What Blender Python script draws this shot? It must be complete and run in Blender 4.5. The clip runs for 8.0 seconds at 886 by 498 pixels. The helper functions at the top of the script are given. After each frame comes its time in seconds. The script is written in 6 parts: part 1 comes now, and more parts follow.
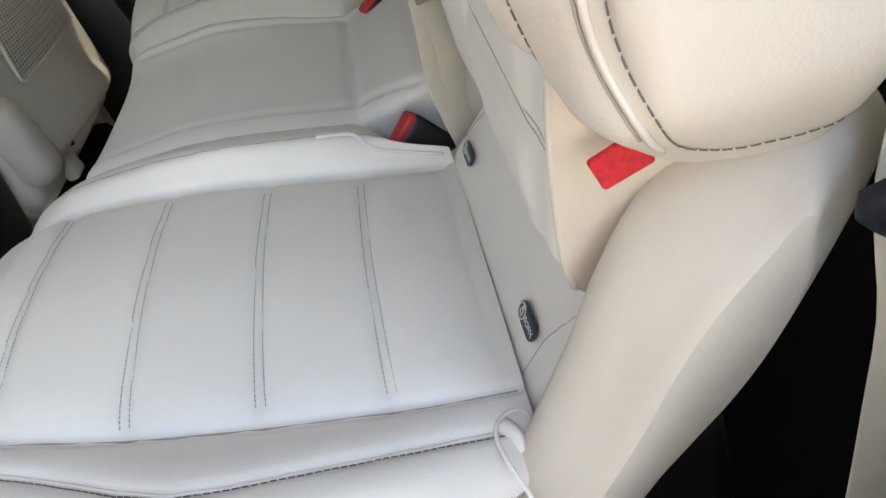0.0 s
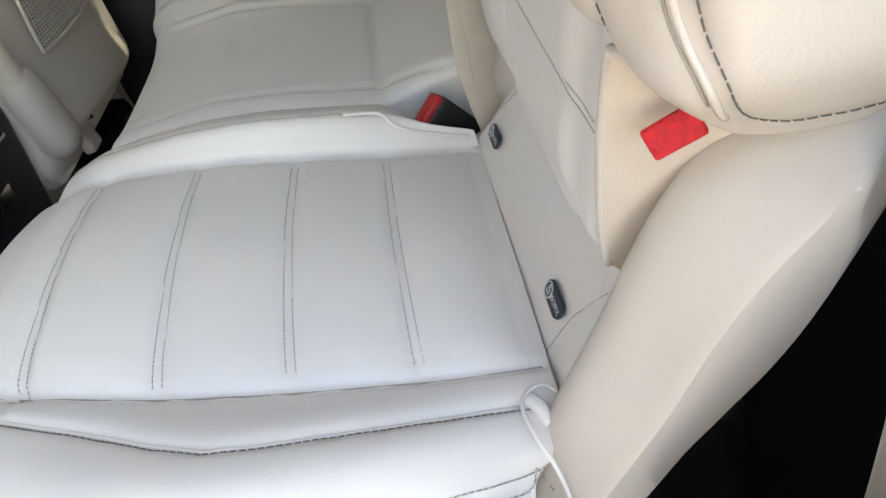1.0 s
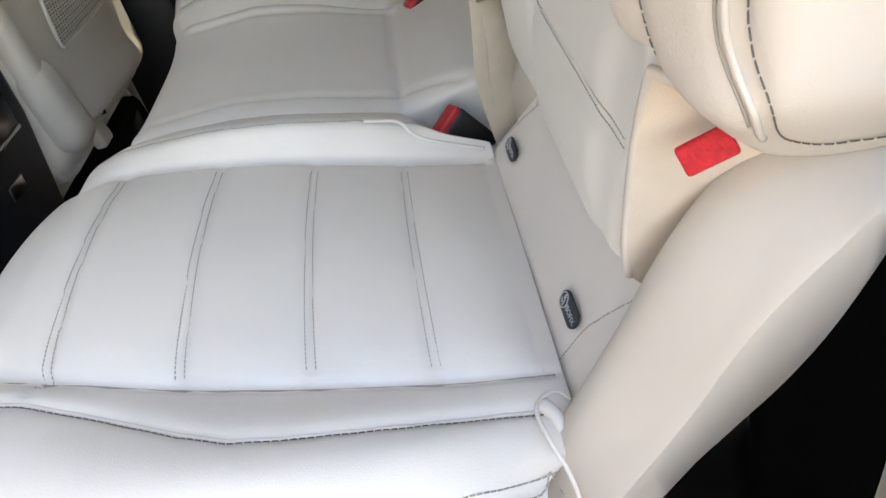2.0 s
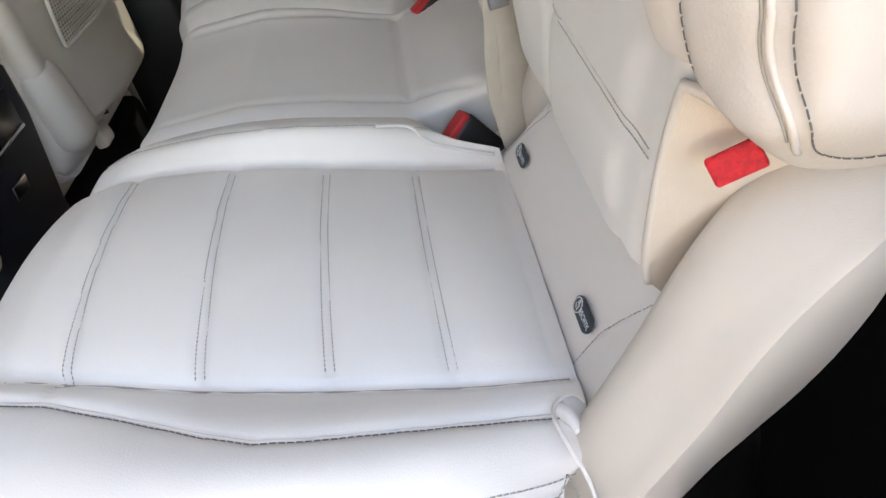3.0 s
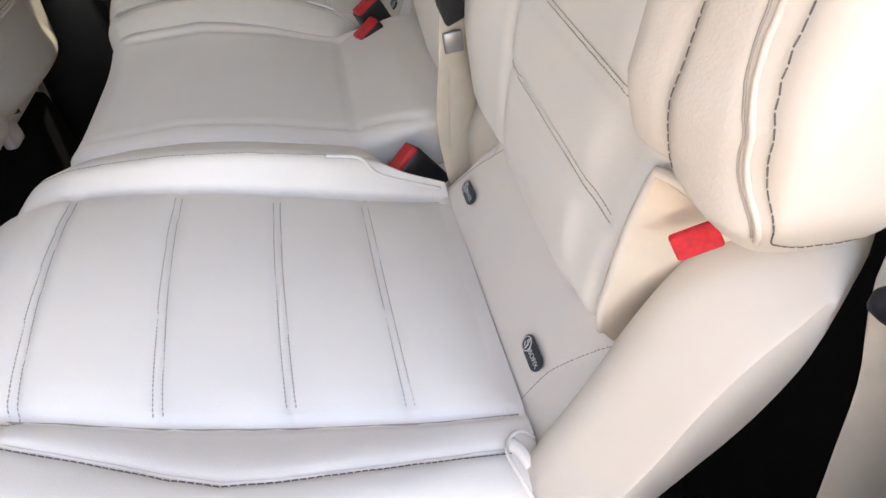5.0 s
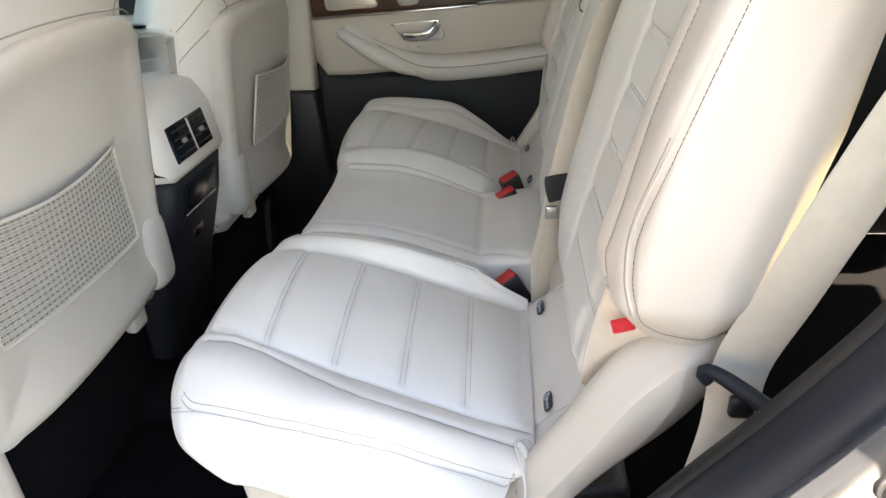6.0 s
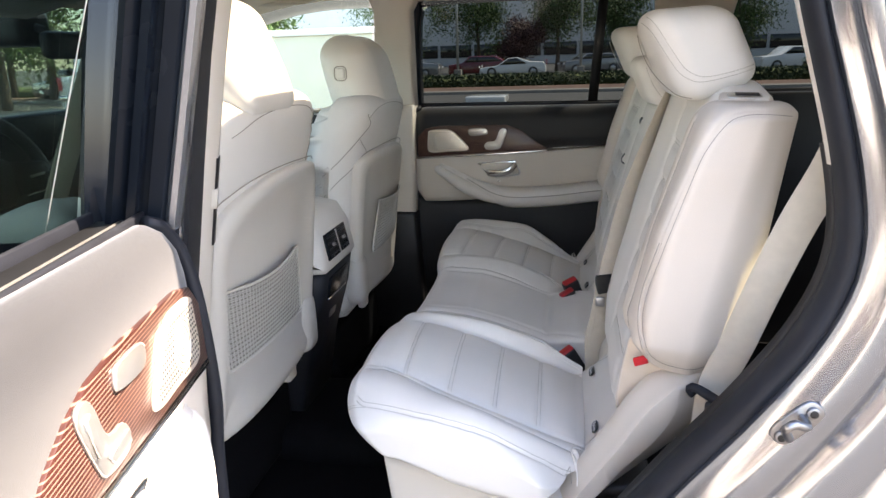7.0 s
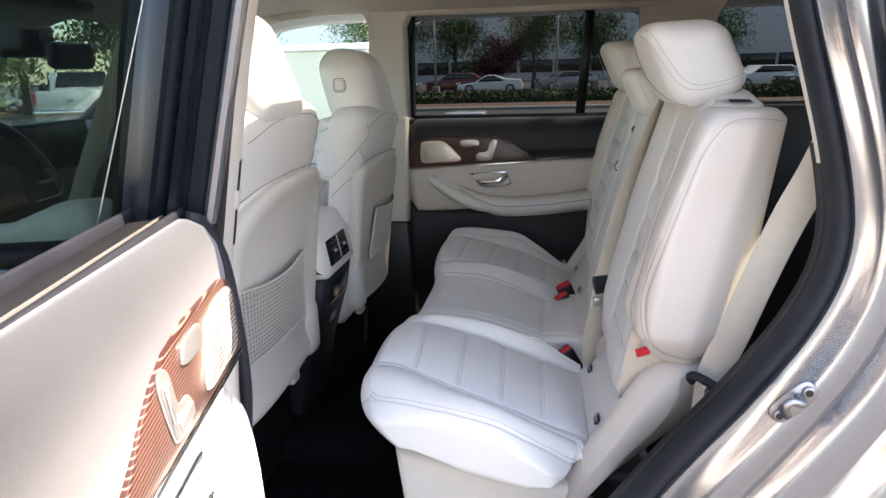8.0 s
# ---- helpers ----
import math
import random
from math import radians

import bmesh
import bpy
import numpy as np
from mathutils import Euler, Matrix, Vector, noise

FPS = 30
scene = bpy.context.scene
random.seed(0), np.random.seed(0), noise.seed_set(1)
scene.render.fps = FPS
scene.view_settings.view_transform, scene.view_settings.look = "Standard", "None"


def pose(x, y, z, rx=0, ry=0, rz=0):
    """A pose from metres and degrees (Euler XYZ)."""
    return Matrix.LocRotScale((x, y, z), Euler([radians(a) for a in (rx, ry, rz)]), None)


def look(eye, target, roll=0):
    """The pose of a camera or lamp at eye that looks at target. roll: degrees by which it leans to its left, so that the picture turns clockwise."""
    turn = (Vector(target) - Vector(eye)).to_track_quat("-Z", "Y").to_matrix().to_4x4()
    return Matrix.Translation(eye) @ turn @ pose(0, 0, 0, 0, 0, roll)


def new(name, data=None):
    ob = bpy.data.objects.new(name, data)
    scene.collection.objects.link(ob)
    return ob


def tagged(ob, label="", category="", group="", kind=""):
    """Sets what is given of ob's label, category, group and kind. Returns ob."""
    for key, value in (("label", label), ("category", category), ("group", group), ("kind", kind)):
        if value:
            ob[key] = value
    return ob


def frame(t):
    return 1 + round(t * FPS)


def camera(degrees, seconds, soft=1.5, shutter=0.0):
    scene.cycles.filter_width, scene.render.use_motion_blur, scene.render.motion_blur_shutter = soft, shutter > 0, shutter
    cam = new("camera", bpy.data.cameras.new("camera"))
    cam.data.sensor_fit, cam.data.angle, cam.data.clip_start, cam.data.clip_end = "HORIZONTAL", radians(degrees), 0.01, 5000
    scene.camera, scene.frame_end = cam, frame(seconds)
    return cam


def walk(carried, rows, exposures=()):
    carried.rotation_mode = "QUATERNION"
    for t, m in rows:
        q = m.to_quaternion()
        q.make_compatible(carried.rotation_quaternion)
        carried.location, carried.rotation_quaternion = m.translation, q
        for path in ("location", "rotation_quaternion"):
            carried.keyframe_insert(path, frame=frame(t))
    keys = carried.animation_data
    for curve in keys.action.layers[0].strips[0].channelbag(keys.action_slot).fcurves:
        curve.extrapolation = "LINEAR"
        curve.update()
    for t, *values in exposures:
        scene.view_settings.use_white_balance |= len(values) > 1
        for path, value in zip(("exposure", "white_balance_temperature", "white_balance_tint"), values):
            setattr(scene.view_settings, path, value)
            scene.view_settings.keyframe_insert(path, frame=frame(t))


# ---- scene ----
cam = camera(68.1, 8.0)
PATH = [
    (0, (0.014, -0.959, 1.219), (-0.213, 0.552, -0.073), -26.9),
    (0.5, (0.008, -0.959, 1.212), (-0.261, 0.545, -0.078), -26.8),
    (1, (-0.01, -0.97, 1.222), (-0.245, 0.529, -0.082), -24.9),
    (1.5, (-0.021, -0.977, 1.228), (-0.235, 0.535, -0.064), -22.5),
    (3, (-0.047, -0.982, 1.244), (-0.222, 0.54, -0.041), -20.2),
    (3.5, (-0.057, -0.976, 1.246), (-0.163, 0.54, -0.054), -18.9),
    (4, (-0.066, -0.969, 1.248), (-0.075, 0.534, -0.071), -16.8),
    (4.2, (-0.073, -0.969, 1.257), (-0.045, 0.519, -0.079), -16.6),
    (5.3, (-0.079, -0.986, 1.296), (-0.004, 0.533, -0.003), -8.5),
    (5.5, (-0.07, -1.035, 1.312), (-0.063, 0.577, 0.128), -5.3),
    (5.8, (-0.074, -1.184, 1.381), (-0.17, 0.516, 0.332), -3.1),
    (6, (-0.059, -1.328, 1.436), (-0.248, 0.44, 0.521), -2.4),
    (6.2, (-0.037, -1.463, 1.488), (-0.291, 0.347, 0.675), -2.4),
    (6.5, (-0.023, -1.623, 1.524), (-0.34, 0.234, 0.851), -0.9),
    (7, (-0.058, -1.77, 1.54), (-0.434, 0.111, 0.975), -1.9),
    (7.5, (-0.096, -1.83, 1.531), (-0.443, 0.067, 1.001), -2.2),
    (8, (-0.106, -1.841, 1.528), (-0.416, 0.065, 1.008), -1.6),
]
walk(cam, [(t, look(eye, target, roll)) for t, eye, target, roll in PATH], exposures=[(0, 3.14, 9150, 12), (1.5, 3.27, 9050, 13), (3.5, 3.31, 8700, 16), (4.2, 3.36, 8450, 16), (5.4, 3.55, 9450, 21), (6.0, 3.34, 8850, 14), (6.5, 3.12, 8300, 18), (8, 2.87, 7700, 18.5)])

# ---------------------------------------------------------------- world, sun
SUN_DIR = Vector((0.555, 0.26, 0.79)).normalized()      # towards the sun
world = bpy.data.worlds.new("world")
scene.world = world
world.use_nodes = True
wn = world.node_tree
wn.nodes.clear()
sky = wn.nodes.new("ShaderNodeTexSky")
sky.sky_type = "NISHITA"
sky.sun_disc = False
sky.sun_elevation = math.asin(SUN_DIR.z)
sky.sun_rotation = math.atan2(SUN_DIR.x, SUN_DIR.y)
bg = wn.nodes.new("ShaderNodeBackground")
bg.inputs[1].default_value = 0.15
wo = wn.nodes.new("ShaderNodeOutputWorld")
wn.links.new(sky.outputs[0], bg.inputs[0])
wn.links.new(bg.outputs[0], wo.inputs[0])
sun = new("sun", bpy.data.lights.new("sun", "SUN"))
sun.data.energy, sun.data.angle, sun.data.color = 4.0, radians(0.6), (1.0, 0.94, 0.84)
sun.matrix_world = look(SUN_DIR * 30, (0, 0, 0))


# ---------------------------------------------------------------- materials
def material(name, base, rough=0.5, metal=0.0, vary=0.06, scale=12.0, fine=0.0, fine_scale=400.0, grain=0.0, grain_scale=900.0,
             coat=0.0, rough_vary=0.08, spec=0.5, cells=False, sheen=0.0, dirt=0.0):
    """Principled surface with tone variation at two scales and a fine relief."""
    m = bpy.data.materials.new(name)
    m.use_nodes = True
    nt = m.node_tree
    n, l = nt.nodes, nt.links
    b = n["Principled BSDF"]
    tc = n.new("ShaderNodeTexCoord")
    big = n.new("ShaderNodeTexNoise")
    big.inputs["Scale"].default_value, big.inputs["Detail"].default_value = scale, 6
    l.new(tc.outputs["Object"], big.inputs["Vector"])
    small = n.new("ShaderNodeTexNoise")
    small.inputs["Scale"].default_value, small.inputs["Detail"].default_value = fine_scale, 3
    l.new(tc.outputs["Object"], small.inputs["Vector"])
    both = n.new("ShaderNodeMath")
    both.operation = "MULTIPLY_ADD"
    both.inputs[1].default_value = fine
    l.new(small.outputs["Fac"], both.inputs[0])
    l.new(big.outputs["Fac"], both.inputs[2])
    ramp = n.new("ShaderNodeMapRange")
    ramp.inputs[1].default_value, ramp.inputs[2].default_value = 0.25 + fine * 0.25, 0.75 + fine * 0.75
    ramp.inputs[3].default_value, ramp.inputs[4].default_value = 1 - vary, 1 + vary
    l.new(both.outputs[0], ramp.inputs[0])
    col = n.new("ShaderNodeVectorMath")
    col.operation = "SCALE"
    col.inputs[0].default_value = base
    l.new(ramp.outputs[0], col.inputs["Scale"])
    l.new(col.outputs[0], b.inputs["Base Color"])
    rr = n.new("ShaderNodeMapRange")
    rr.inputs[3].default_value, rr.inputs[4].default_value = max(rough - rough_vary, 0.02), min(rough + rough_vary, 1)
    l.new(big.outputs["Fac"], rr.inputs[0])
    l.new(rr.outputs[0], b.inputs["Roughness"])
    b.inputs["Metallic"].default_value = metal
    b.inputs["Specular IOR Level"].default_value = spec
    b.inputs["Coat Weight"].default_value = coat
    b.inputs["Coat Roughness"].default_value = 0.05
    b.inputs["Sheen Weight"].default_value = sheen
    if grain:
        if cells:
            g = n.new("ShaderNodeTexVoronoi")
            g.feature = "F1"
            out = g.outputs["Distance"]
        else:
            g = n.new("ShaderNodeTexNoise")
            g.inputs["Detail"].default_value = 4
            out = g.outputs["Fac"]
        g.inputs["Scale"].default_value = grain_scale
        l.new(tc.outputs["Object"], g.inputs["Vector"])
        bump = n.new("ShaderNodeBump")
        bump.inputs["Strength"].default_value = grain
        bump.inputs["Distance"].default_value = 0.0006 if grain_scale > 60 else 0.02
        l.new(out, bump.inputs["Height"])
        l.new(bump.outputs[0], b.inputs["Normal"])
    return m


def glass(name, tint, rough=0.0, gloss=0.35, base=0.02):
    m = bpy.data.materials.new(name)
    m.use_nodes = True
    n, l = m.node_tree.nodes, m.node_tree.links
    n.clear()
    tr = n.new("ShaderNodeBsdfTransparent")
    tr.inputs[0].default_value = (*tint, 1)
    gl = n.new("ShaderNodeBsdfGlossy")
    gl.inputs["Roughness"].default_value = rough
    lw = n.new("ShaderNodeLayerWeight")
    lw.inputs[0].default_value = 0.5
    pw = n.new("ShaderNodeMath")
    pw.operation = "POWER"
    pw.inputs[1].default_value = 5.0
    l.new(lw.outputs["Facing"], pw.inputs[0])
    fr = n.new("ShaderNodeMath")
    fr.operation = "MULTIPLY_ADD"
    fr.inputs[1].default_value, fr.inputs[2].default_value = gloss, base
    l.new(pw.outputs[0], fr.inputs[0])
    mx = n.new("ShaderNodeMixShader")
    out = n.new("ShaderNodeOutputMaterial")
    l.new(fr.outputs[0], mx.inputs[0])
    l.new(tr.outputs[0], mx.inputs[1])
    l.new(gl.outputs[0], mx.inputs[2])
    l.new(mx.outputs[0], out.inputs[0])
    return m


def striped_wood(name, dark, line, spacing):
    """Open-pore brown wood with fine pale pinstripes along the length, lacquered."""
    m = material(name, dark, 0.35, vary=0.35, scale=20, grain=0.2, coat=0.15, spec=0.3)
    nt = m.node_tree
    n, l = nt.nodes, nt.links
    b = n["Principled BSDF"]
    tc = n.new("ShaderNodeTexCoord")
    wv = n.new("ShaderNodeTexWave")
    wv.wave_type, wv.bands_direction = "BANDS", "Z"
    wv.inputs["Scale"].default_value = 2 * math.pi / spacing / 20
    wv.inputs["Distortion"].default_value = 0.15
    l.new(tc.outputs["Object"], wv.inputs["Vector"])
    th = n.new("ShaderNodeMapRange")
    th.inputs[1].default_value, th.inputs[2].default_value = 0.75, 0.95
    l.new(wv.outputs["Fac"], th.inputs[0])
    mix = n.new("ShaderNodeMix")
    mix.data_type = "RGBA"
    src = b.inputs["Base Color"].links[0].from_socket
    l.new(th.outputs[0], mix.inputs[0])
    l.new(src, mix.inputs[6])
    mix.inputs[7].default_value = (*line, 1)
    l.new(mix.outputs[2], b.inputs["Base Color"])
    return m


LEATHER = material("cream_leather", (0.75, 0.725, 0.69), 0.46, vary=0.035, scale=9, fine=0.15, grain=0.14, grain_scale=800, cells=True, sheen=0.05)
# cream leather copy with the door side's warm bounce light in its colour
LEATHER_WARM = material("cream_leather_warm_bounce", (0.62, 0.555, 0.495), 0.46, vary=0.035, scale=9, fine=0.15, grain=0.2, grain_scale=650, cells=True)
PLASTIC = material("cream_plastic", (0.64, 0.585, 0.52), 0.5, vary=0.03, scale=7, grain=0.25, grain_scale=1500)
SHELL = material("cream_seat_shell", (0.64, 0.60, 0.55), 0.5, vary=0.04, scale=6, grain=0.3, grain_scale=1300)
GUSSET = material("beige_gusset_cloth", (0.66, 0.57, 0.48), 0.85, vary=0.06, scale=30, grain=0.5, grain_scale=1200)
HEADLINER = material("beige_headliner_cloth", (0.60, 0.53, 0.44), 0.95, vary=0.04, scale=10, grain=0.3, grain_scale=900)
THREAD = material("grey_thread", (0.38, 0.36, 0.32), 0.7, vary=0.2, scale=300)
THREAD_D = material("dark_thread", (0.13, 0.12, 0.11), 0.7, vary=0.2, scale=300)
SEAM = material("seam_thread", (0.36, 0.33, 0.29), 0.8, vary=0.1)
BLACK = material("black_plastic", (0.013, 0.013, 0.015), 0.42, vary=0.25, scale=15, grain=0.3, grain_scale=1100)
GLOSSBLACK = material("gloss_black_trim", (0.007, 0.010, 0.015), 0.25, vary=0.2, scale=8, spec=0.16)
RUBBER = material("black_rubber_seal", (0.013, 0.015, 0.021), 0.55, vary=0.25, scale=14, grain=0.2, grain_scale=500, spec=0.3)
CARPET = material("black_carpet", (0.005, 0.0053, 0.0068), 0.97, vary=0.3, scale=30, fine=0.5, grain=0.8, grain_scale=500, spec=0.1)
DARKTRIM = material("charcoal_door_trim", (0.012, 0.0125, 0.015), 0.5, vary=0.15, scale=10, grain=0.3, grain_scale=1000, spec=0.3, sheen=0.5)
WEB = material("beige_seat_belt_webbing", (0.56, 0.505, 0.42), 0.75, vary=0.06, scale=60, grain=0.5, grain_scale=900)
REDWEB = material("red_woven_strap", (0.62, 0.015, 0.025), 0.7, vary=0.25, scale=200, grain=1.0, grain_scale=520, cells=True)
REDBTN = material("red_button_plastic", (0.50, 0.02, 0.025), 0.45, vary=0.1, scale=40)
BADGE = material("slate_badge_plastic", (0.025, 0.035, 0.045), 0.4, vary=0.15, scale=50)
PRINT = material("pale_grey_print", (0.55, 0.57, 0.58), 0.6, vary=0.05)
CHROME = material("brushed_chrome", (0.72, 0.72, 0.72), 0.16, 1.0, vary=0.05, scale=40)
STEEL = material("zinc_steel", (0.36, 0.36, 0.37), 0.32, 1.0, vary=0.12, scale=60)
CHANNEL = material("dull_grey_channel", (0.011, 0.012, 0.014), 0.6, 0.0, vary=0.15, scale=20, spec=0.12)
SILVER = material("silver_grille", (0.55, 0.54, 0.52), 0.35, 0.85, vary=0.05)
# silver grille; the warm reflection of the sunlit seat is in the colour
GRILLE = material("silver_grille_warm_reflection", (0.80, 0.73, 0.63), 0.42, 0.6, vary=0.05)
PAINT = material("silver_car_paint", (0.29, 0.305, 0.335), 0.22, 0.85, vary=0.03, scale=5, coat=0.9)
WOOD = striped_wood("pinstriped_brown_wood", (0.042, 0.013, 0.010), (0.20, 0.13, 0.10), 0.0042)
TINT = glass("tinted_glass", (0.065, 0.076, 0.077), gloss=0.2, base=0.004)
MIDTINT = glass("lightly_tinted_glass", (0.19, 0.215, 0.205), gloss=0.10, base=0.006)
ROOFGLASS = glass("roof_glass", (0.42, 0.40, 0.34), base=0.006)
CLEAR = glass("clear_glass", (0.68, 0.80, 0.76), base=0.006)
MESHCORD = material("cream_net_cord", (0.55, 0.52, 0.47), 0.8, vary=0.08, scale=80)
NETBACK = material("grey_net_backing", (0.245, 0.230, 0.209), 0.9, vary=0.08, scale=80)
ASPHALT = material("asphalt", (0.085, 0.082, 0.078), 0.9, vary=0.3, scale=0.6, fine=0.5, fine_scale=60, grain=0.5, grain_scale=40)
CONCRETE = material("pale_concrete", (0.26, 0.24, 0.215), 0.85, vary=0.15, scale=2, grain=0.4, grain_scale=50)
MULCH = material("reddish_mulch", (0.17, 0.10, 0.075), 0.95, vary=0.4, scale=3, grain=0.6, grain_scale=40)
GRASS = material("dry_green_grass", (0.10, 0.12, 0.035), 0.95, vary=0.4, scale=1.5, grain=0.6, grain_scale=40)
LEAF = material("green_leaf", (0.055, 0.10, 0.028), 0.7, vary=0.4, scale=0.8)
LEAF_H = material("dark_hedge_leaf", (0.022, 0.045, 0.016), 0.8, vary=0.35, scale=1.5)
LEAF_R = material("reddish_leaf", (0.06, 0.018, 0.018), 0.7, vary=0.4, scale=0.8)
BARK = material("brown_bark", (0.10, 0.075, 0.055), 0.95, vary=0.3, scale=6, grain=0.6, grain_scale=30)
STUCCO = material("cream_stucco", (0.62, 0.58, 0.46), 0.9, vary=0.06, scale=2, grain=0.4, grain_scale=50)
WHITEWALL = material("white_facade", (0.66, 0.67, 0.68), 0.8, vary=0.06, scale=0.4)
CAR_WHITE = material("white_car_paint", (0.75, 0.76, 0.75), 0.25, vary=0.02, coat=0.8)
CAR_RED = material("dark_red_car_paint", (0.16, 0.012, 0.015), 0.25, vary=0.05, coat=0.8)
CAR_GREY = material("grey_car_paint", (0.22, 0.23, 0.24), 0.25, 0.4, vary=0.05, coat=0.8)
CAR_BLACK = material("black_car_paint", (0.012, 0.012, 0.014), 0.2, vary=0.05, coat=0.8)
TYRE = material("tyre_rubber", (0.015, 0.015, 0.015), 0.85, vary=0.2)
CARGLASS = material("dark_car_window", (0.01, 0.012, 0.014), 0.06, vary=0.1, coat=0.5)
TAILLAMP = material("red_tail_lamp", (0.45, 0.01, 0.01), 0.2, vary=0.1, coat=0.5)
POLE = material("galvanised_pole", (0.40, 0.40, 0.39), 0.5, 0.5, vary=0.1, scale=3)


# ---------------------------------------------------------------- geometry helpers
def root_of(ob):
    while ob.parent:
        ob = ob.parent
    return ob


def thing(name, base, label, category, group="", kind=""):
    ob = new(name)
    ob.empty_display_size = 0.05
    ob.location = base
    return tagged(ob, label, category, group, kind)


def make_mesh(name, geo, mat, smooth=True):
    v, f = geo
    me = bpy.data.meshes.new(name)
    me.from_pydata([tuple(map(float, p)) for p in v], [], [tuple(map(int, q)) for q in f])
    me.polygons.foreach_set("use_smooth", [smooth] * len(me.polygons))
    me.materials.append(mat)
    me.update()
    return me


def part(name, geo, mat, parent, label="", smooth=True, sharp=None):
    v, f = geo
    o = root_of(parent).location
    v = np.asarray(v, float) - np.array(o)
    me = make_mesh(name, (v, f), mat, smooth)
    if sharp:
        me.set_sharp_from_angle(angle=radians(sharp))
    ob = new(name, me)
    ob.parent = parent
    return tagged(ob, label)


def single(name, geo, mat, label, category="", group="", kind="", smooth=True, sharp=None):
    v = np.asarray(geo[0], float)
    base = np.array([(v[:, 0].min() + v[:, 0].max()) / 2, (v[:, 1].min() + v[:, 1].max()) / 2, v[:, 2].min()])
    me = make_mesh(name, (v - base, geo[1]), mat, smooth)
    if sharp:
        me.set_sharp_from_angle(angle=radians(sharp))
    ob = new(name, me)
    ob.location = base
    return tagged(ob, label, category, group, kind)


def join(*geos):
    vs, fs, o = [], [], 0
    for v, f in geos:
        v = np.asarray(v, float)
        vs.append(v)
        fs += [tuple(i + o for i in q) for q in f]
        o += len(v)
    return np.concatenate(vs), fs


def flip(geo):
    return geo[0], [tuple(reversed(q)) for q in geo[1]]


def mapped(geo, fn, mirror=False):
    v = np.array([fn(*p) for p in np.asarray(geo[0], float)])
    return (v, [tuple(reversed(q)) for q in geo[1]]) if mirror else (v, geo[1])


def mirror_y(geo, yc):
    v = np.array(geo[0], float)
    v[:, 1] = 2 * yc - v[:, 1]
    return v, [tuple(reversed(q)) for q in geo[1]]


def rbox(lo, hi, r, n=(8, 8, 8)):
    """A box with rounded edges on a lattice of n cells."""
    lo, hi = np.array(lo, float), np.array(hi, float)
    c, h = (lo + hi) / 2, (hi - lo) / 2
    r = min(r, *(h * 0.999))
    idx, pts, faces = {}, [], []
    nx, ny, nz = n

    def steps(k, half):
        if k < 4:
            return np.linspace(-half, half, k + 1)
        e = max(1, min(k // 2 - 1, int(round(k * min(0.45, max(0.12, r / half / 2))))))
        a = np.linspace(-half, -half + r, e + 1)[:-1]
        return np.concatenate([a, np.linspace(-half + r, half - r, k - 2 * e + 1), -a[::-1]])
    sx, sy, sz = steps(nx, h[0]), steps(ny, h[1]), steps(nz, h[2])

    def at(i, j, k):
        key = (i, j, k)
        if key not in idx:
            idx[key] = len(pts)
            pts.append((sx[i], sy[j], sz[k]))
        return idx[key]
    for i in range(nx):
        for j in range(ny):
            faces.append((at(i, j, 0), at(i, j + 1, 0), at(i + 1, j + 1, 0), at(i + 1, j, 0)))
            faces.append((at(i, j, nz), at(i + 1, j, nz), at(i + 1, j + 1, nz), at(i, j + 1, nz)))
    for i in range(nx):
        for k in range(nz):
            faces.append((at(i, 0, k), at(i + 1, 0, k), at(i + 1, 0, k + 1), at(i, 0, k + 1)))
            faces.append((at(i, ny, k), at(i, ny, k + 1), at(i + 1, ny, k + 1), at(i + 1, ny, k)))
    for j in range(ny):
        for k in range(nz):
            faces.append((at(0, j, k), at(0, j, k + 1), at(0, j + 1, k + 1), at(0, j + 1, k)))
            faces.append((at(nx, j, k), at(nx, j + 1, k), at(nx, j + 1, k + 1), at(nx, j, k + 1)))
    p = np.array(pts)
    inner = np.clip(p, -(h - r), h - r)
    d = p - inner
    ln = np.linalg.norm(d, axis=1, keepdims=True)
    ln[ln == 0] = 1
    scale = np.where(np.abs(d).sum(1, keepdims=True) > 1e-9, r / ln, 0)
    return inner + d * scale + c, faces


def box(lo, hi, bevel=0.003):
    return rbox(lo, hi, bevel, (4, 4, 4)) if bevel else rbox(lo, hi, 1e-5, (1, 1, 1))


def loft(rings, caps=True, closed=True):
    k = len(rings[0])
    v = np.concatenate([np.asarray(r, float) for r in rings])
    f = []
    for a in range(len(rings) - 1):
        for b in range(k if closed else k - 1):
            c = (b + 1) % k
            f.append((a * k + b, a * k + c, (a + 1) * k + c, (a + 1) * k + b))
    if caps and closed:
        f.append(tuple(range(k - 1, -1, -1)))
        f.append(tuple((len(rings) - 1) * k + i for i in range(k)))
    return v, f


def smooth_path(pts, n=40, closed=False):
    """Catmull-Rom through the points, sampled evenly."""
    p = np.asarray(pts, float)
    if closed:
        p = np.concatenate([p[-1:], p, p[:2]])
    else:
        p = np.concatenate([2 * p[:1] - p[1:2], p, 2 * p[-1:] - p[-2:-1]])
    out = []
    for i in range(1, len(p) - 2):
        for t in np.linspace(0, 1, 16, endpoint=False):
            a, b, c, d = p[i - 1], p[i], p[i + 1], p[i + 2]
            out.append(0.5 * (2 * b + (c - a) * t + (2 * a - 5 * b + 4 * c - d) * t * t + (3 * b - a - 3 * c + d) * t ** 3))
    out.append(p[-2])
    return resample(np.array(out), n)


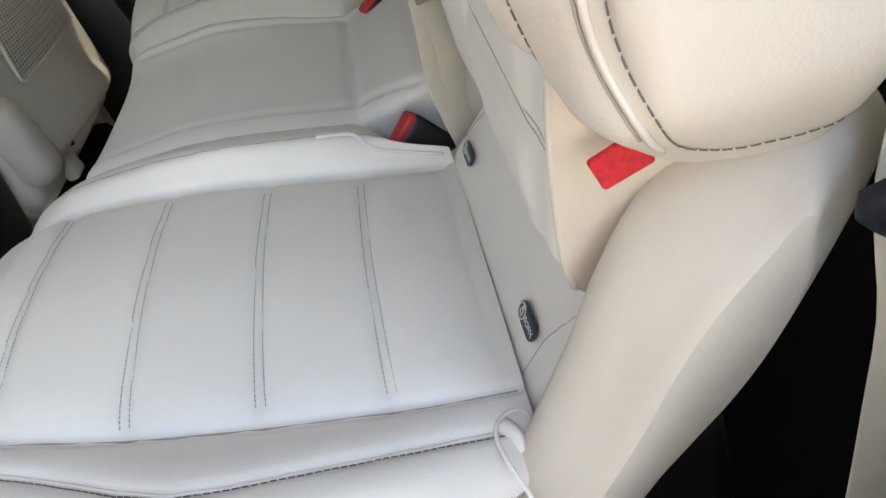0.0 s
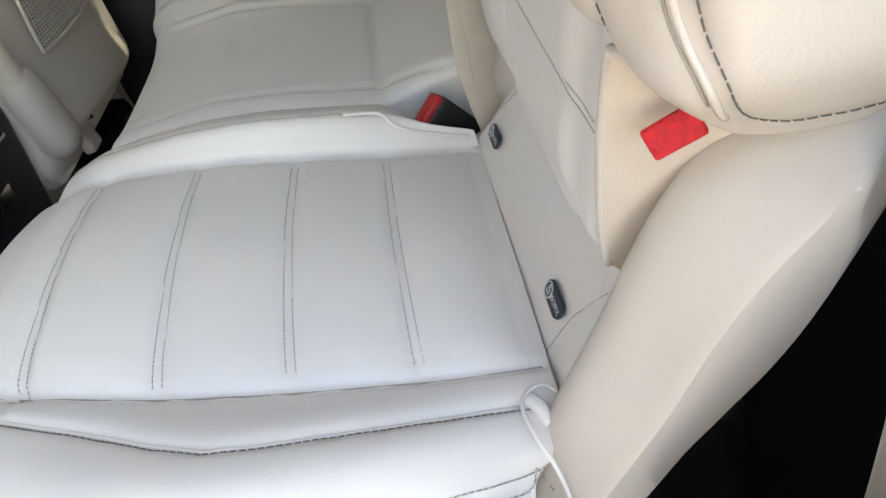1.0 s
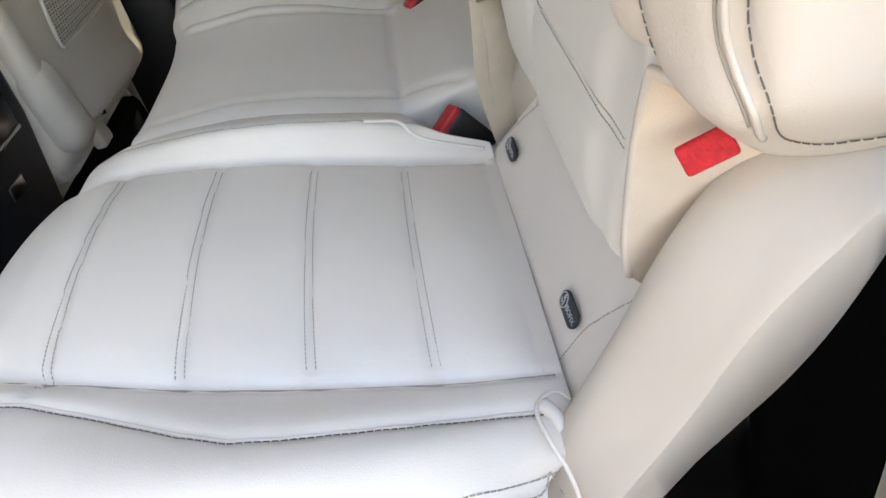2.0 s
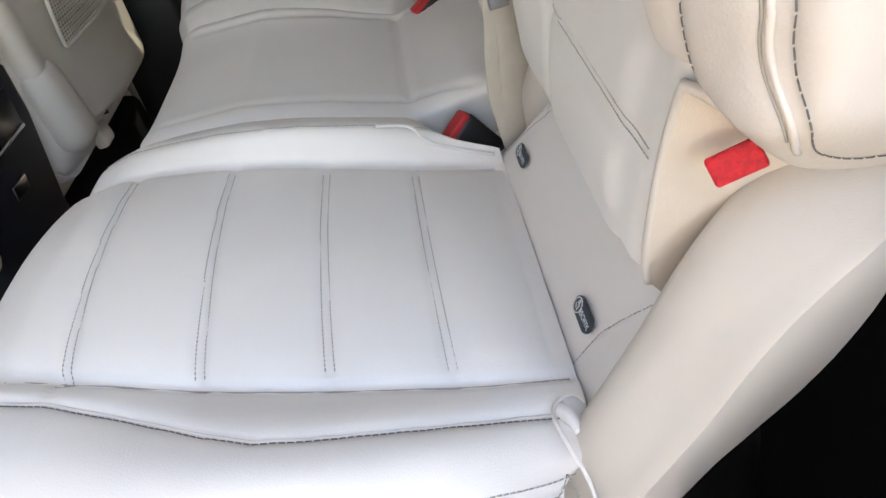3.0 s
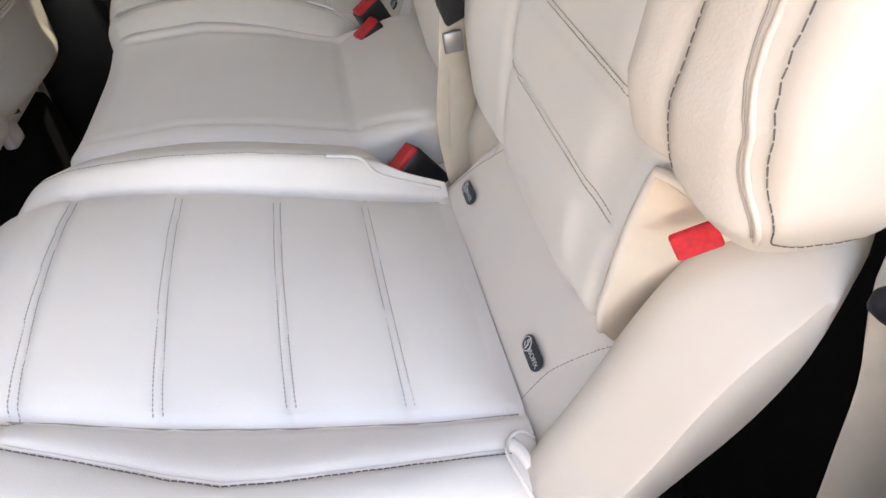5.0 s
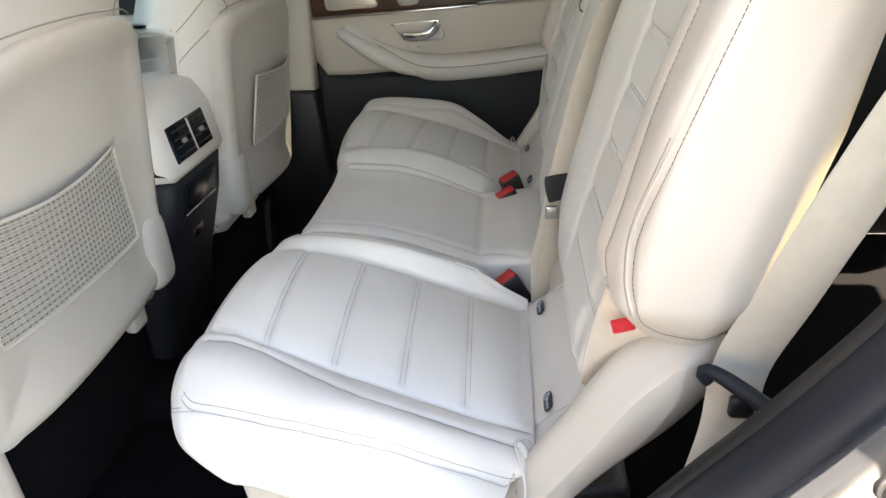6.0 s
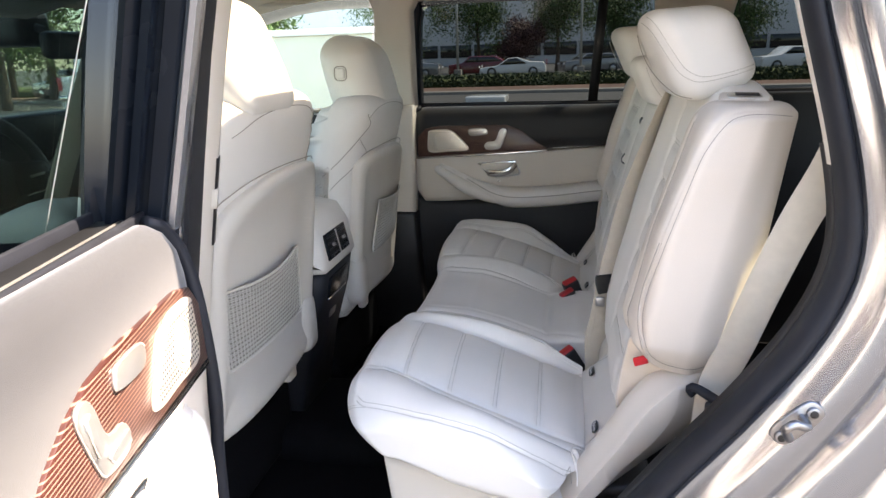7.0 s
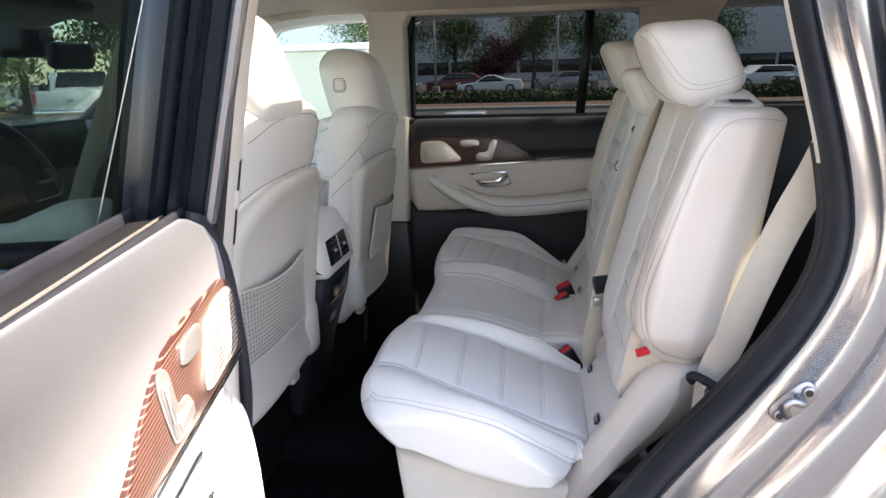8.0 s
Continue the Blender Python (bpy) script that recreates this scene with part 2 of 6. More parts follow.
def resample(p, n):
    p = np.asarray(p, float)
    s = np.concatenate([[0], np.cumsum(np.linalg.norm(np.diff(p, axis=0), axis=1))])
    t = np.linspace(0, s[-1], n)
    return np.stack([np.interp(t, s, p[:, i]) for i in range(p.shape[1])], 1)


def tube(path, r, seg=8, caps=True, closed=False):
    p = np.asarray(path, float)
    rad = np.full(len(p), r) if np.isscalar(r) else np.asarray(r, float)
    rings, side = [], None
    for i in range(len(p)):
        a, b = p[max(i - 1, 0)], p[min(i + 1, len(p) - 1)]
        if closed:
            a, b = p[i - 1], p[(i + 1) % len(p)]
        t = (b - a) / (np.linalg.norm(b - a) + 1e-12)
        if side is None:
            side = np.cross(t, (0, 0, 1) if abs(t[2]) < 0.9 else (1, 0, 0))
        side = side - t * np.dot(side, t)
        side /= np.linalg.norm(side)
        up = np.cross(t, side)
        rings.append([p[i] + rad[i] * (math.cos(q) * side + math.sin(q) * up) for q in np.linspace(0, 2 * math.pi, seg, endpoint=False)])
    if closed:
        rings.append(rings[0])
    return loft(rings, caps and not closed)


def ribbon(path, width_vecs, thick, width):
    """A flat strap: path, the direction of its width at each point, its thickness and width."""
    p = np.asarray(path, float)
    rings = []
    for i in range(len(p)):
        t = p[min(i + 1, len(p) - 1)] - p[max(i - 1, 0)]
        t /= np.linalg.norm(t)
        w = np.asarray(width_vecs[i], float)
        w = w - t * np.dot(w, t)
        w /= np.linalg.norm(w)
        n = np.cross(t, w)
        h, q = width / 2, thick / 2
        rings.append([p[i] + w * a + n * b for a, b in ((-h, -q * .3), (-h * .96, -q), (h * .96, -q), (h, -q * .3), (h, q * .3), (h * .96, q), (-h * .96, q), (-h, q * .3))])
    return loft(rings)


def sheet(outline, place):
    """A pane of glass: one face, from an outline in 2D."""
    p = ccw(outline)
    return np.array([place(*q, 0.0) for q in p]), [tuple(range(len(p)))]


def inset2(pts, d):
    """Offset a closed counter-clockwise outline inwards by d."""
    p = np.asarray(pts, float)
    a, b = np.roll(p, 1, 0), np.roll(p, -1, 0)
    t1, t2 = p - a, b - p
    t1 /= np.linalg.norm(t1, axis=1, keepdims=True) + 1e-12
    t2 /= np.linalg.norm(t2, axis=1, keepdims=True) + 1e-12
    n1, n2 = np.stack([-t1[:, 1], t1[:, 0]], 1), np.stack([-t2[:, 1], t2[:, 0]], 1)
    m = n1 + n2
    m /= np.linalg.norm(m, axis=1, keepdims=True) + 1e-12
    return p + m * d / np.maximum(0.5, (m * n1).sum(1, keepdims=True))


def ccw(pts):
    p = np.asarray(pts, float)
    x, y = p[:, 0], p[:, 1]
    return p if (x * np.roll(y, -1) - y * np.roll(x, -1)).sum() > 0 else p[::-1]


def slab(outline, a, b, bevel, place, round_to=0):
    """An outline in 2D, extruded from a to b with eased edges; place(u, v, w) gives the point in space."""
    p = ccw(outline)
    if round_to:
        p = ccw(smooth_path(p, round_to + 1, True)[:-1])
    s = 1 if b > a else -1
    bv = min(bevel, abs(b - a) * 0.49)
    steps = [(bv, 0), (bv * 0.3, bv * 0.3), (0, bv)]
    rings = []
    for ins, dep in steps:
        rings.append([(*q, a + s * dep) for q in inset2(p, ins)])
    for ins, dep in reversed(steps):
        rings.append([(*q, b - s * dep) for q in inset2(p, ins)])
    v, f = loft(rings)
    v = np.array([place(*q) for q in v])
    geo = (v, f)
    return geo if volume(geo) > 0 else flip(geo)


def volume(geo):
    v, t = np.asarray(geo[0], float), 0.0
    for q in geo[1]:
        for i in range(1, len(q) - 1):
            t += np.dot(v[q[0]], np.cross(v[q[i]], v[q[i + 1]]))
    return t


def normals(geo):
    v, f = geo
    v = np.asarray(v, float)
    n = np.zeros_like(v)
    q = np.array([(*c, c[-1]) if len(c) == 3 else c[:4] for c in f])
    c = np.cross(v[q[:, 2]] - v[q[:, 0]], v[q[:, 3]] - v[q[:, 1]])
    for i in range(4):
        np.add.at(n, q[:, i], c)
    return n / (np.linalg.norm(n, axis=1, keepdims=True) + 1e-12)


def drop(geo, pts2, axis, sign, nrm=None):
    """Lay a line, given in the two coordinates other than axis, on the surface that faces sign along axis."""
    v = np.asarray(geo[0], float)
    n = normals(geo) if nrm is None else nrm
    ok = np.where(n[:, axis] * sign > 0.15)[0]
    oth = [i for i in range(3) if i != axis]
    out, on = [], []
    for p in np.asarray(pts2, float):
        d = ((v[ok][:, oth] - p) ** 2).sum(1)
        i = ok[np.argmin(d)]
        q = np.zeros(3)
        q[oth] = p
        off = p - v[i][oth]
        q[axis] = v[i, axis] - np.dot(n[i][oth], off) / n[i, axis]
        out.append(q)
        on.append(n[i])
    return np.array(out), np.array(on)


def groove(geo, line, depth, width):
    v = np.array(geo[0], float)
    n = normals(geo)
    d2 = np.full(len(v), 1e9)
    near = np.where(np.all((v > line.min(0) - 4 * width) & (v < line.max(0) + 4 * width), axis=1))[0]
    for p in line:
        d2[near] = np.minimum(d2[near], ((v[near] - p) ** 2).sum(1))
    v -= n * (depth * np.exp(-d2 / width ** 2))[:, None]
    return v, geo[1]


def stitches(line, nrm, length=0.0036, gap=0.0022, w=0.0011, h=0.0009, lift=0.0005, shift=0.0):
    """A row of threads along a line that lies on a surface."""
    s = np.concatenate([[0], np.cumsum(np.linalg.norm(np.diff(line, axis=0), axis=1))])
    geos, t = [], 0.0
    while t + length < s[-1]:
        a = np.array([np.interp(t, s, line[:, i]) for i in range(3)])
        b = np.array([np.interp(t + length, s, line[:, i]) for i in range(3)])
        n = np.array([np.interp(t, s, nrm[:, i]) for i in range(3)])
        d = (b - a) / (np.linalg.norm(b - a) + 1e-12)
        side = np.cross(n, d)
        side /= np.linalg.norm(side) + 1e-12
        a, b = a + side * shift + n * lift, b + side * shift + n * lift
        q = (b - a) * 0.2
        v = [a - n * h * .6, a + q * .5 - side * w / 2, a + q * .5 + n * h, a + q * .5 + side * w / 2,
             b - q * .5 - side * w / 2, b - q * .5 + n * h, b - q * .5 + side * w / 2, b - n * h * .6]
        geos.append((np.array(v), [(0, 2, 1), (0, 3, 2), (1, 2, 5, 4), (2, 3, 6, 5), (4, 5, 7), (5, 6, 7)]))
        t += length + gap
    return join(*geos)


def text_mesh(word, size, mat, name, parent, matrix, label=""):
    cu = bpy.data.curves.new(name, "FONT")
    cu.body, cu.size, cu.extrude = word, size, 0.0002
    cu.align_x, cu.align_y = "CENTER", "CENTER"
    tmp = new(name + "_tmp", cu)
    dg = bpy.context.evaluated_depsgraph_get()
    me = bpy.data.meshes.new_from_object(tmp.evaluated_get(dg))
    bpy.data.objects.remove(tmp)
    me.transform(matrix)
    me.transform(Matrix.Translation(-root_of(parent).location))
    me.materials.clear()
    me.materials.append(mat)
    ob = new(name, me)
    ob.parent = parent
    return tagged(ob, label)


def step(x, a, b):
    t = np.clip((x - a) / (b - a), 0, 1)
    return t * t * (3 - 2 * t)


def bumpf(x, a, b):
    """0 outside a..b, 1 in the middle."""
    t = np.clip((x - a) / (b - a), 0, 1)
    return np.sin(math.pi * t) ** 2

# ---------------------------------------------------------------- outdoors
YC = -0.130                                   # centre line of the car


def ground_sheet():
    s = 900.0
    v, f = [], []
    xs = np.concatenate([np.linspace(-s, -60, 8), np.linspace(-50, 50, 21), np.linspace(60, s, 8)])
    for x in xs:
        for y in xs:
            v.append((x, y, 0.0))
    k = len(xs)
    for i in range(k - 1):
        for j in range(k - 1):
            f.append((i * k + j, (i + 1) * k + j, (i + 1) * k + j + 1, i * k + j + 1))
    return np.array(v), f


single("ground", ground_sheet(), ASPHALT, "grey asphalt of a car park", kind="structure")
single("pavement", box((-60, 25.2, -0.1), (60, 26.0, 0.12), 0.02), CONCRETE, "pale concrete kerb strip", kind="structure")
single("planting_bed", box((-60, 26.0, -0.1), (60, 29.4, 0.10), 0.02), MULCH, "reddish mulch bed behind the kerb", kind="structure")
single("lawn", box((-60, 31.2, -0.1), (60, 40.0, 0.35), 0.1), GRASS, "strip of sunlit dry grass", kind="structure")


def leaf_cloud(count, centre, radius, size, seed):
    rnd = np.random.RandomState(seed)
    lumps = rnd.normal(0, 0.45, (18, 3))
    p = lumps[rnd.randint(0, 18, count)] + rnd.normal(0, 0.24, (count, 3))
    p = np.array(centre) + p * np.array(radius)
    a, b = rnd.normal(0, 1, (count, 3)), rnd.normal(0, 1, (count, 3))
    a /= np.linalg.norm(a, axis=1, keepdims=True)
    b -= a * (a * b).sum(1, keepdims=True)
    b /= np.linalg.norm(b, axis=1, keepdims=True)
    s = size * rnd.uniform(0.6, 1.4, (count, 1))
    v = np.stack([p - a * s, p + b * s * .45, p + a * s, p - b * s * .45], 1).reshape(-1, 3)
    return v, [(4 * i, 4 * i + 1, 4 * i + 2, 4 * i + 3) for i in range(count)]


def hedge():
    rnd = np.random.RandomState(4)
    v, f = [], []
    for i in range(16000):
        p = np.array((rnd.uniform(-26, 28), 29.5 + rnd.uniform(0, 1.6), 0.05 + rnd.uniform(0, 1) ** 0.6 * 0.58))
        a, b = rnd.normal(0, 1, 3), rnd.normal(0, 1, 3)
        a /= np.linalg.norm(a)
        b -= a * np.dot(a, b)
        b /= np.linalg.norm(b)
        s = rnd.uniform(0.05, 0.12)
        o = len(v)
        v += [p - a * s, p + b * s * .5, p + a * s, p - b * s * .5]
        f.append((o, o + 1, o + 2, o + 3))
    return np.array(v), f


tagged(single("hedge", hedge(), LEAF_H, "low clipped green hedge along the car park"), category="hedge", kind="stuff")


def tree(x, y, h, w, seed, leaf=LEAF, label="broad green tree behind the parked cars"):
    rnd = np.random.RandomState(seed)
    t = thing("tree", (x, y, 0), label, "tree", "trees behind the car park")
    trunk = [tube(smooth_path([(x, y, 0), (x + .1, y, h * .25), (x - .05, y + .05, h * .55), (x, y, h * .85)], 12), np.linspace(.2, .05, 12), 8)]
    for i in range(7):
        a = rnd.uniform(0, 2 * math.pi)
        z0 = h * rnd.uniform(.28, .6)
        trunk.append(tube(smooth_path([(x, y, z0), (x + math.cos(a) * w * .3, y + math.sin(a) * w * .3, z0 + h * .14), (x + math.cos(a) * w * .6, y + math.sin(a) * w * .6, z0 + h * .3)], 8), np.linspace(.07, .015, 8), 6))
    part("trunk", join(*trunk), BARK, t)
    part("crown", leaf_cloud(9000, (x, y, h * .62), (w, w, h * .36), .11, seed), leaf, t, smooth=False)
    return t


for i, (x, y, h, w) in enumerate([(-8.3, 58, 7.2, 2.6), (-17, 60, 8, 3.4), (-1.4, 57, 7.4, 2.2), (3.2, 59, 7.4, 2.6), (14, 62, 7, 3), (27, 60, 8, 3.5), (-30, 60, 9, 4)]):
    tree(x, y, h, w, 20 + i)
tree(-4.4, 56, 4.6, 1.7, 44, LEAF_R, "small tree with dark red leaves")
tree(-24, 40, 8, 3.2, 51, LEAF, "green tree above the cream wall")
tree(-42, 32, 9, 3.6, 52)
tree(-52, 50, 10, 4, 53)
tree(-22, 21, 7, 2.8, 54)
tree(-30, 30, 8, 3, 55)
tree(-19.0, 27.5, 7, 2.4, 56)
tree(-24.5, 26.5, 8, 3, 57)
tree(-17.0, 31, 7, 2.2, 58)


def office():
    b = thing("office_building", (20, 95, 0), "long white office building with dark window bands", "building")
    part("wall", box((-60, 95, 0), (110, 115, 11.0), .1), WHITEWALL, b)
    for k in range(34):
        x = -58 + k * 4.9
        part("window", box((x, 94.85, 1.2), (x + 4.5, 95.1, 2.9), .03), CARGLASS, b)
    part("parapet", box((-60.2, 94.8, 10.9), (110.2, 115.2, 11.3), .05), CONCRETE, b)


office()


def rounded_car(x, y, z, turn, length, height, paint, style, label, group="cars in the far row", sc=1.0):
    """A parked car: body, glass, wheels and lamps. Length runs along its own x."""
    c = thing("parked_car" if style != "pickup" else "pickup_truck", (x, y, z), label, "car" if style != "pickup" else "pickup truck", group)
    co, si = math.cos(turn), math.sin(turn)

    def put(u, v, w):
        return (x + sc * (co * u - si * v), y + sc * (si * u + co * v), z + sc * w)
    L, H, W = length / 2, height, 0.92
    if style == "coupe":
        prof = [(-L, .35), (-L + .05, .62), (-L * .45, .78), (-L * .12, H * .97), (L * .15, H), (L * .52, H * .78), (L * .92, H * .74), (L, .6), (L, .3)]
        cab = [(-L * .38, .80), (-L * .1, H * .95), (L * .14, H * .97), (L * .45, .84)]
    elif style == "pickup":
        prof = [(-L, .5), (-L + .02, .98), (-L * .52, 1.08), (-L * .33, H), (L * .05, H), (L * .1, 1.12), (L, 1.12), (L, .5)]
        cab = [(-L * .46, 1.12), (-L * .32, H * .97), (L * .03, H * .97), (L * .07, 1.14)]
    else:
        prof = [(-L, .4), (-L + .04, .85), (-L * .52, .98), (-L * .25, H), (L * .6, H * .98), (L * .93, 1.0), (L, .9), (L, .4)]
        cab = [(-L * .45, 1.0), (-L * .22, H * .95), (L * .55, H * .94), (L * .82, 1.02)]
    bottom = [(L * .98, .22), (-L * .98, .22)]
    pts = ccw(prof + bottom)
    part("body", slab(pts, -W, W, .12, lambda u, v, w: put(u, w, v)), paint, c, sharp=40)
    for s in (-1, 1):
        g = ccw(cab)
        part("side_window", slab(g, s * (W - .02), s * (W + .006), .01, lambda u, v, w: put(u, w, v)), CARGLASS, c)
    part("windscreen", slab([(-.75, 0), (.75, 0), (.62, 1), (-.62, 1)], 0, .02, .005,
                            lambda u, v, w: put(cab[0][0] - .06 + (cab[1][0] - cab[0][0]) * v - w, u, cab[0][1] + .04 + (cab[1][1] - cab[0][1]) * v)), CARGLASS, c)
    part("rear_window", slab([(-.75, 0), (.75, 0), (.62, 1), (-.62, 1)], 0, .02, .005,
                             lambda u, v, w: put(cab[3][0] + .08 + (cab[2][0] - cab[3][0]) * v + w, u, cab[3][1] + .05 + (cab[2][1] - cab[3][1]) * v)), CARGLASS, c)
    for u in (-L * .62, L * .62):
        for s in (-1, 1):
            ring = [(u + .33 * math.cos(a), .33 + .33 * math.sin(a)) for a in np.linspace(0, 2 * math.pi, 20, endpoint=False)]
            wh = part("wheel", slab(ring, s * (W - .2), s * (W + .015), .03, lambda a, b, w: put(a, w, b)), TYRE, c)
            rim = [(u + .21 * math.cos(a), .33 + .21 * math.sin(a)) for a in np.linspace(0, 2 * math.pi, 16, endpoint=False)]
            part("rim", slab(rim, s * (W - .01), s * (W + .028), .01, lambda a, b, w: put(a, w, b)), STEEL, wh)
    for s in (-1, 1):
        part("tail_lamp", slab([(-.1, -.16), (.1, -.16), (.1, .16), (-.1, .16)], 0, .03, .01, lambda a, b, w: put(L - .01 + w, s * (W - .14) + a, .92 + b)), TAILLAMP, c)
        part("headlamp", slab([(-.16, -.07), (.16, -.07), (.16, .07), (-.16, .07)], 0, .03, .01, lambda a, b, w: put(-L + .01 - w, s * (W - .2) + a, .72 + b)), WHITEWALL, c)
    if style == "pickup":
        part("tailgate", slab([(-.78, .62), (.78, .62), (.78, 1.1), (-.78, 1.1)], 0, .04, .02, lambda a, b, w: put(L - .005 + w, a, b)), paint, c)
        part("bumper", slab([(-.9, .48), (.9, .48), (.9, .62), (-.9, .62)], 0, .12, .03, lambda a, b, w: put(L + w, a, b)), CHROME, c)
        part("badge", slab([(.08 * math.cos(a), .86 + .035 * math.sin(a)) for a in np.linspace(0, 2 * math.pi, 14, endpoint=False)], .03, .05, .004, lambda a, b, w: put(L + w, a, b)), BADGE, c)
    return c


rounded_car(-4.15, 46, 0, 0, 4.6, 1.28, CAR_WHITE, "coupe", "white low sports coupe in the far row")
rounded_car(-6.9, 48.5, 0, 0, 4.4, 1.45, CAR_RED, "suv", "dark red car with lit red tail lamp")
rounded_car(-12.4, 48.0, 0, math.pi, 5.4, 1.75, CAR_GREY, "pickup", "grey pickup facing the other way")
rounded_car(1.2, 49, 0, 0.3, 4.4, 1.40, CAR_GREY, "suv", "silver grey car beside the lamp post")
rounded_car(6.6, 49.5, 0, 0, 4.6, 1.4, CAR_WHITE, "suv", "white car in the far row")
rounded_car(13.4, 44, 0, 0.2, 4.7, 1.45, CAR_WHITE, "suv", "white car seen past the headrests")
rounded_car(14.6, 38, 0, 0.4, 4.8, 1.5, CAR_BLACK, "suv", "dark green-black car seen past the headrests")
rounded_car(20.5, 42, 0, 0.2, 4.7, 1.5, CAR_GREY, "suv", "grey car seen past the headrests")
rounded_car(-16.0, 19.4, 0, radians(-63), 4.7, 1.62, CAR_WHITE, "pickup", "white pickup truck seen from behind", "truck by the trees", 1.16)
rounded_car(-24.5, 28.0, 0, radians(-20), 4.7, 1.5, CAR_GREY, "suv", "grey car beyond the pickup", "cars ahead")


def lamp_post(x, y):
    t = thing("lamp_post", (x, y, 0), "tall slim grey car park lamp post", "lamp post", "lamp posts")
    part("base", box((x - .25, y - .25, 0), (x + .25, y + .25, .6), .05), CONCRETE, t)
    part("pole", tube([(x, y, .5), (x, y, 4), (x, y, 9)], [.09, .08, .06], 10), POLE, t)
    part("arm", tube([(x, y, 8.9), (x + .9, y, 9.1)], .04, 8), POLE, t)
    part("lantern", box((x + .7, y - .15, 9.0), (x + 1.4, y + .15, 9.15), .04), POLE, t)


lamp_post(.46, 45.0)
lamp_post(-7.75, 44.0)

wall = thing("stucco_wall", (-9, 14, 0), "low sunlit cream stucco wall with a white cap", "wall")
part("wall_body", box((-7.2, 11.0, 0), (-3.1, 11.3, 2.0), .02), STUCCO, wall)
part("wall_cap", box((-7.3, 10.95, 2.0), (-3.0, 11.35, 2.12), .02), CAR_WHITE, wall)
single("concrete_block", rbox((-3.45, 19.6, 0), (-2.15, 21.0, .25), .05, (6, 6, 6)), CAR_WHITE, "white painted concrete parking block on the asphalt", "parking block")


# ---------------------------------------------------------------- the car's body
single("floor", rbox((-1.5, -0.90, 0.40), (1.6, 0.68, 0.47), .02, (20, 20, 4)), CARPET, "black carpeted floor of the car", kind="structure")
tun = rbox((-1.5, -0.30, .44), (-.45, .07, .56), .05, (10, 10, 6))
single("floor_tunnel", tun, CARPET, "black carpeted tunnel along the floor", kind="structure")


def headliner():
    v, f = rbox((-1.35, -0.90, 1.765), (1.75, 0.70, 1.80), .015, (62, 48, 3))
    v = np.array(v)
    v[:, 2] -= 0.02 * np.clip(np.abs(v[:, 1] - YC) / .8, 0, 1) ** 4
    v[:, 2] -= 0.08 * np.clip((-.9 - v[:, 0]) / .45, 0, 1) ** 2
    return v, f


def ring_cut(geo, lo, hi):
    """Leave out the faces whose middle lies over an added roof opening."""
    v = np.asarray(geo[0])
    keep = [q for q in geo[1] if not (lo[0] < v[list(q), 0].mean() < hi[0] and lo[1] < v[list(q), 1].mean() < hi[1])]
    return v, keep


# two unseen openings are cut in the roof to let sun in
single("ceiling", ring_cut(ring_cut(headliner(), (-.74, -.60), (-.38, -.04)), (.58, -.66), (.69, -.20)), HEADLINER, "beige cloth headliner", kind="structure")


def roof_skin():
    v, f = rbox((-1.45, -0.97, 1.81), (1.85, 0.76, 1.86), .02, (66, 52, 3))
    v = np.array(v)
    v[:, 2] -= 0.09 * np.clip(np.abs(v[:, 1] - YC) / .86, 0, 1) ** 4
    v[:, 2] -= 0.10 * np.clip((-.9 - v[:, 0]) / .5, 0, 1) ** 2
    return v, f


single("roof", ring_cut(ring_cut(roof_skin(), (-.74, -.60), (-.38, -.04)), (.58, -.66), (.69, -.20)), PAINT, "silver painted steel roof", kind="structure")

# panes over the added openings that sunlight the driver's headrest and rear bolster
single("added_sunroof_pane", sheet([(-.80, -.66), (-.32, -.66), (-.32, .02), (-.80, .02)], lambda u, v, w: (u, v, 1.835)), ROOFGLASS, "unseen tinted glass pane added to let sun onto the driver's headrest", "sunroof")
single("added_sunroof_pane", sheet([(.50, -.72), (.78, -.72), (.78, -.14), (.50, -.14)], lambda u, v, w: (u, v, 1.835)), CLEAR, "unseen clear glass pane added to let sun onto the rear bolster", "sunroof")

# rear edge of the near door opening, from the sill up to the roof: (x, z)
JAMB = smooth_path([(-.62, .50), (-.34, .515), (-.20, .575), (-.10, .70), (.016, .869), (.089, .975), (.166, 1.078), (.236, 1.19), (.266, 1.29), (.252, 1.40), (.200, 1.571), (.160, 1.70), (.115, 1.76)], 70)


def sweep(section, path=JAMB, a=0, b=None, low=1.0, high=1.0):
    """Carry a section of (outward offset, y) along the opening's edge; its width goes from low to high on the way up."""
    p = path[a:b]
    wide = np.interp(p[:, 1], [.85, 1.55], [low, high])
    rings = []
    for i in range(len(p)):
        t = p[min(i + 1, len(p) - 1)] - p[max(i - 1, 0)]
        t = t / np.linalg.norm(t)
        m = np.array((t[1], -t[0]))
        rings.append([(p[i][0] + m[0] * o * wide[i], y, p[i][1] + m[1] * o * wide[i]) for o, y in section])
    return loft(rings, caps=False, closed=False)


def two_sided(geo, th=0.003):
    v, n = np.asarray(geo[0], float), normals(geo)
    k = len(v)
    return np.concatenate([v, v - n * th]), list(geo[1]) + [tuple(i + k for i in reversed(q)) for q in geo[1]]


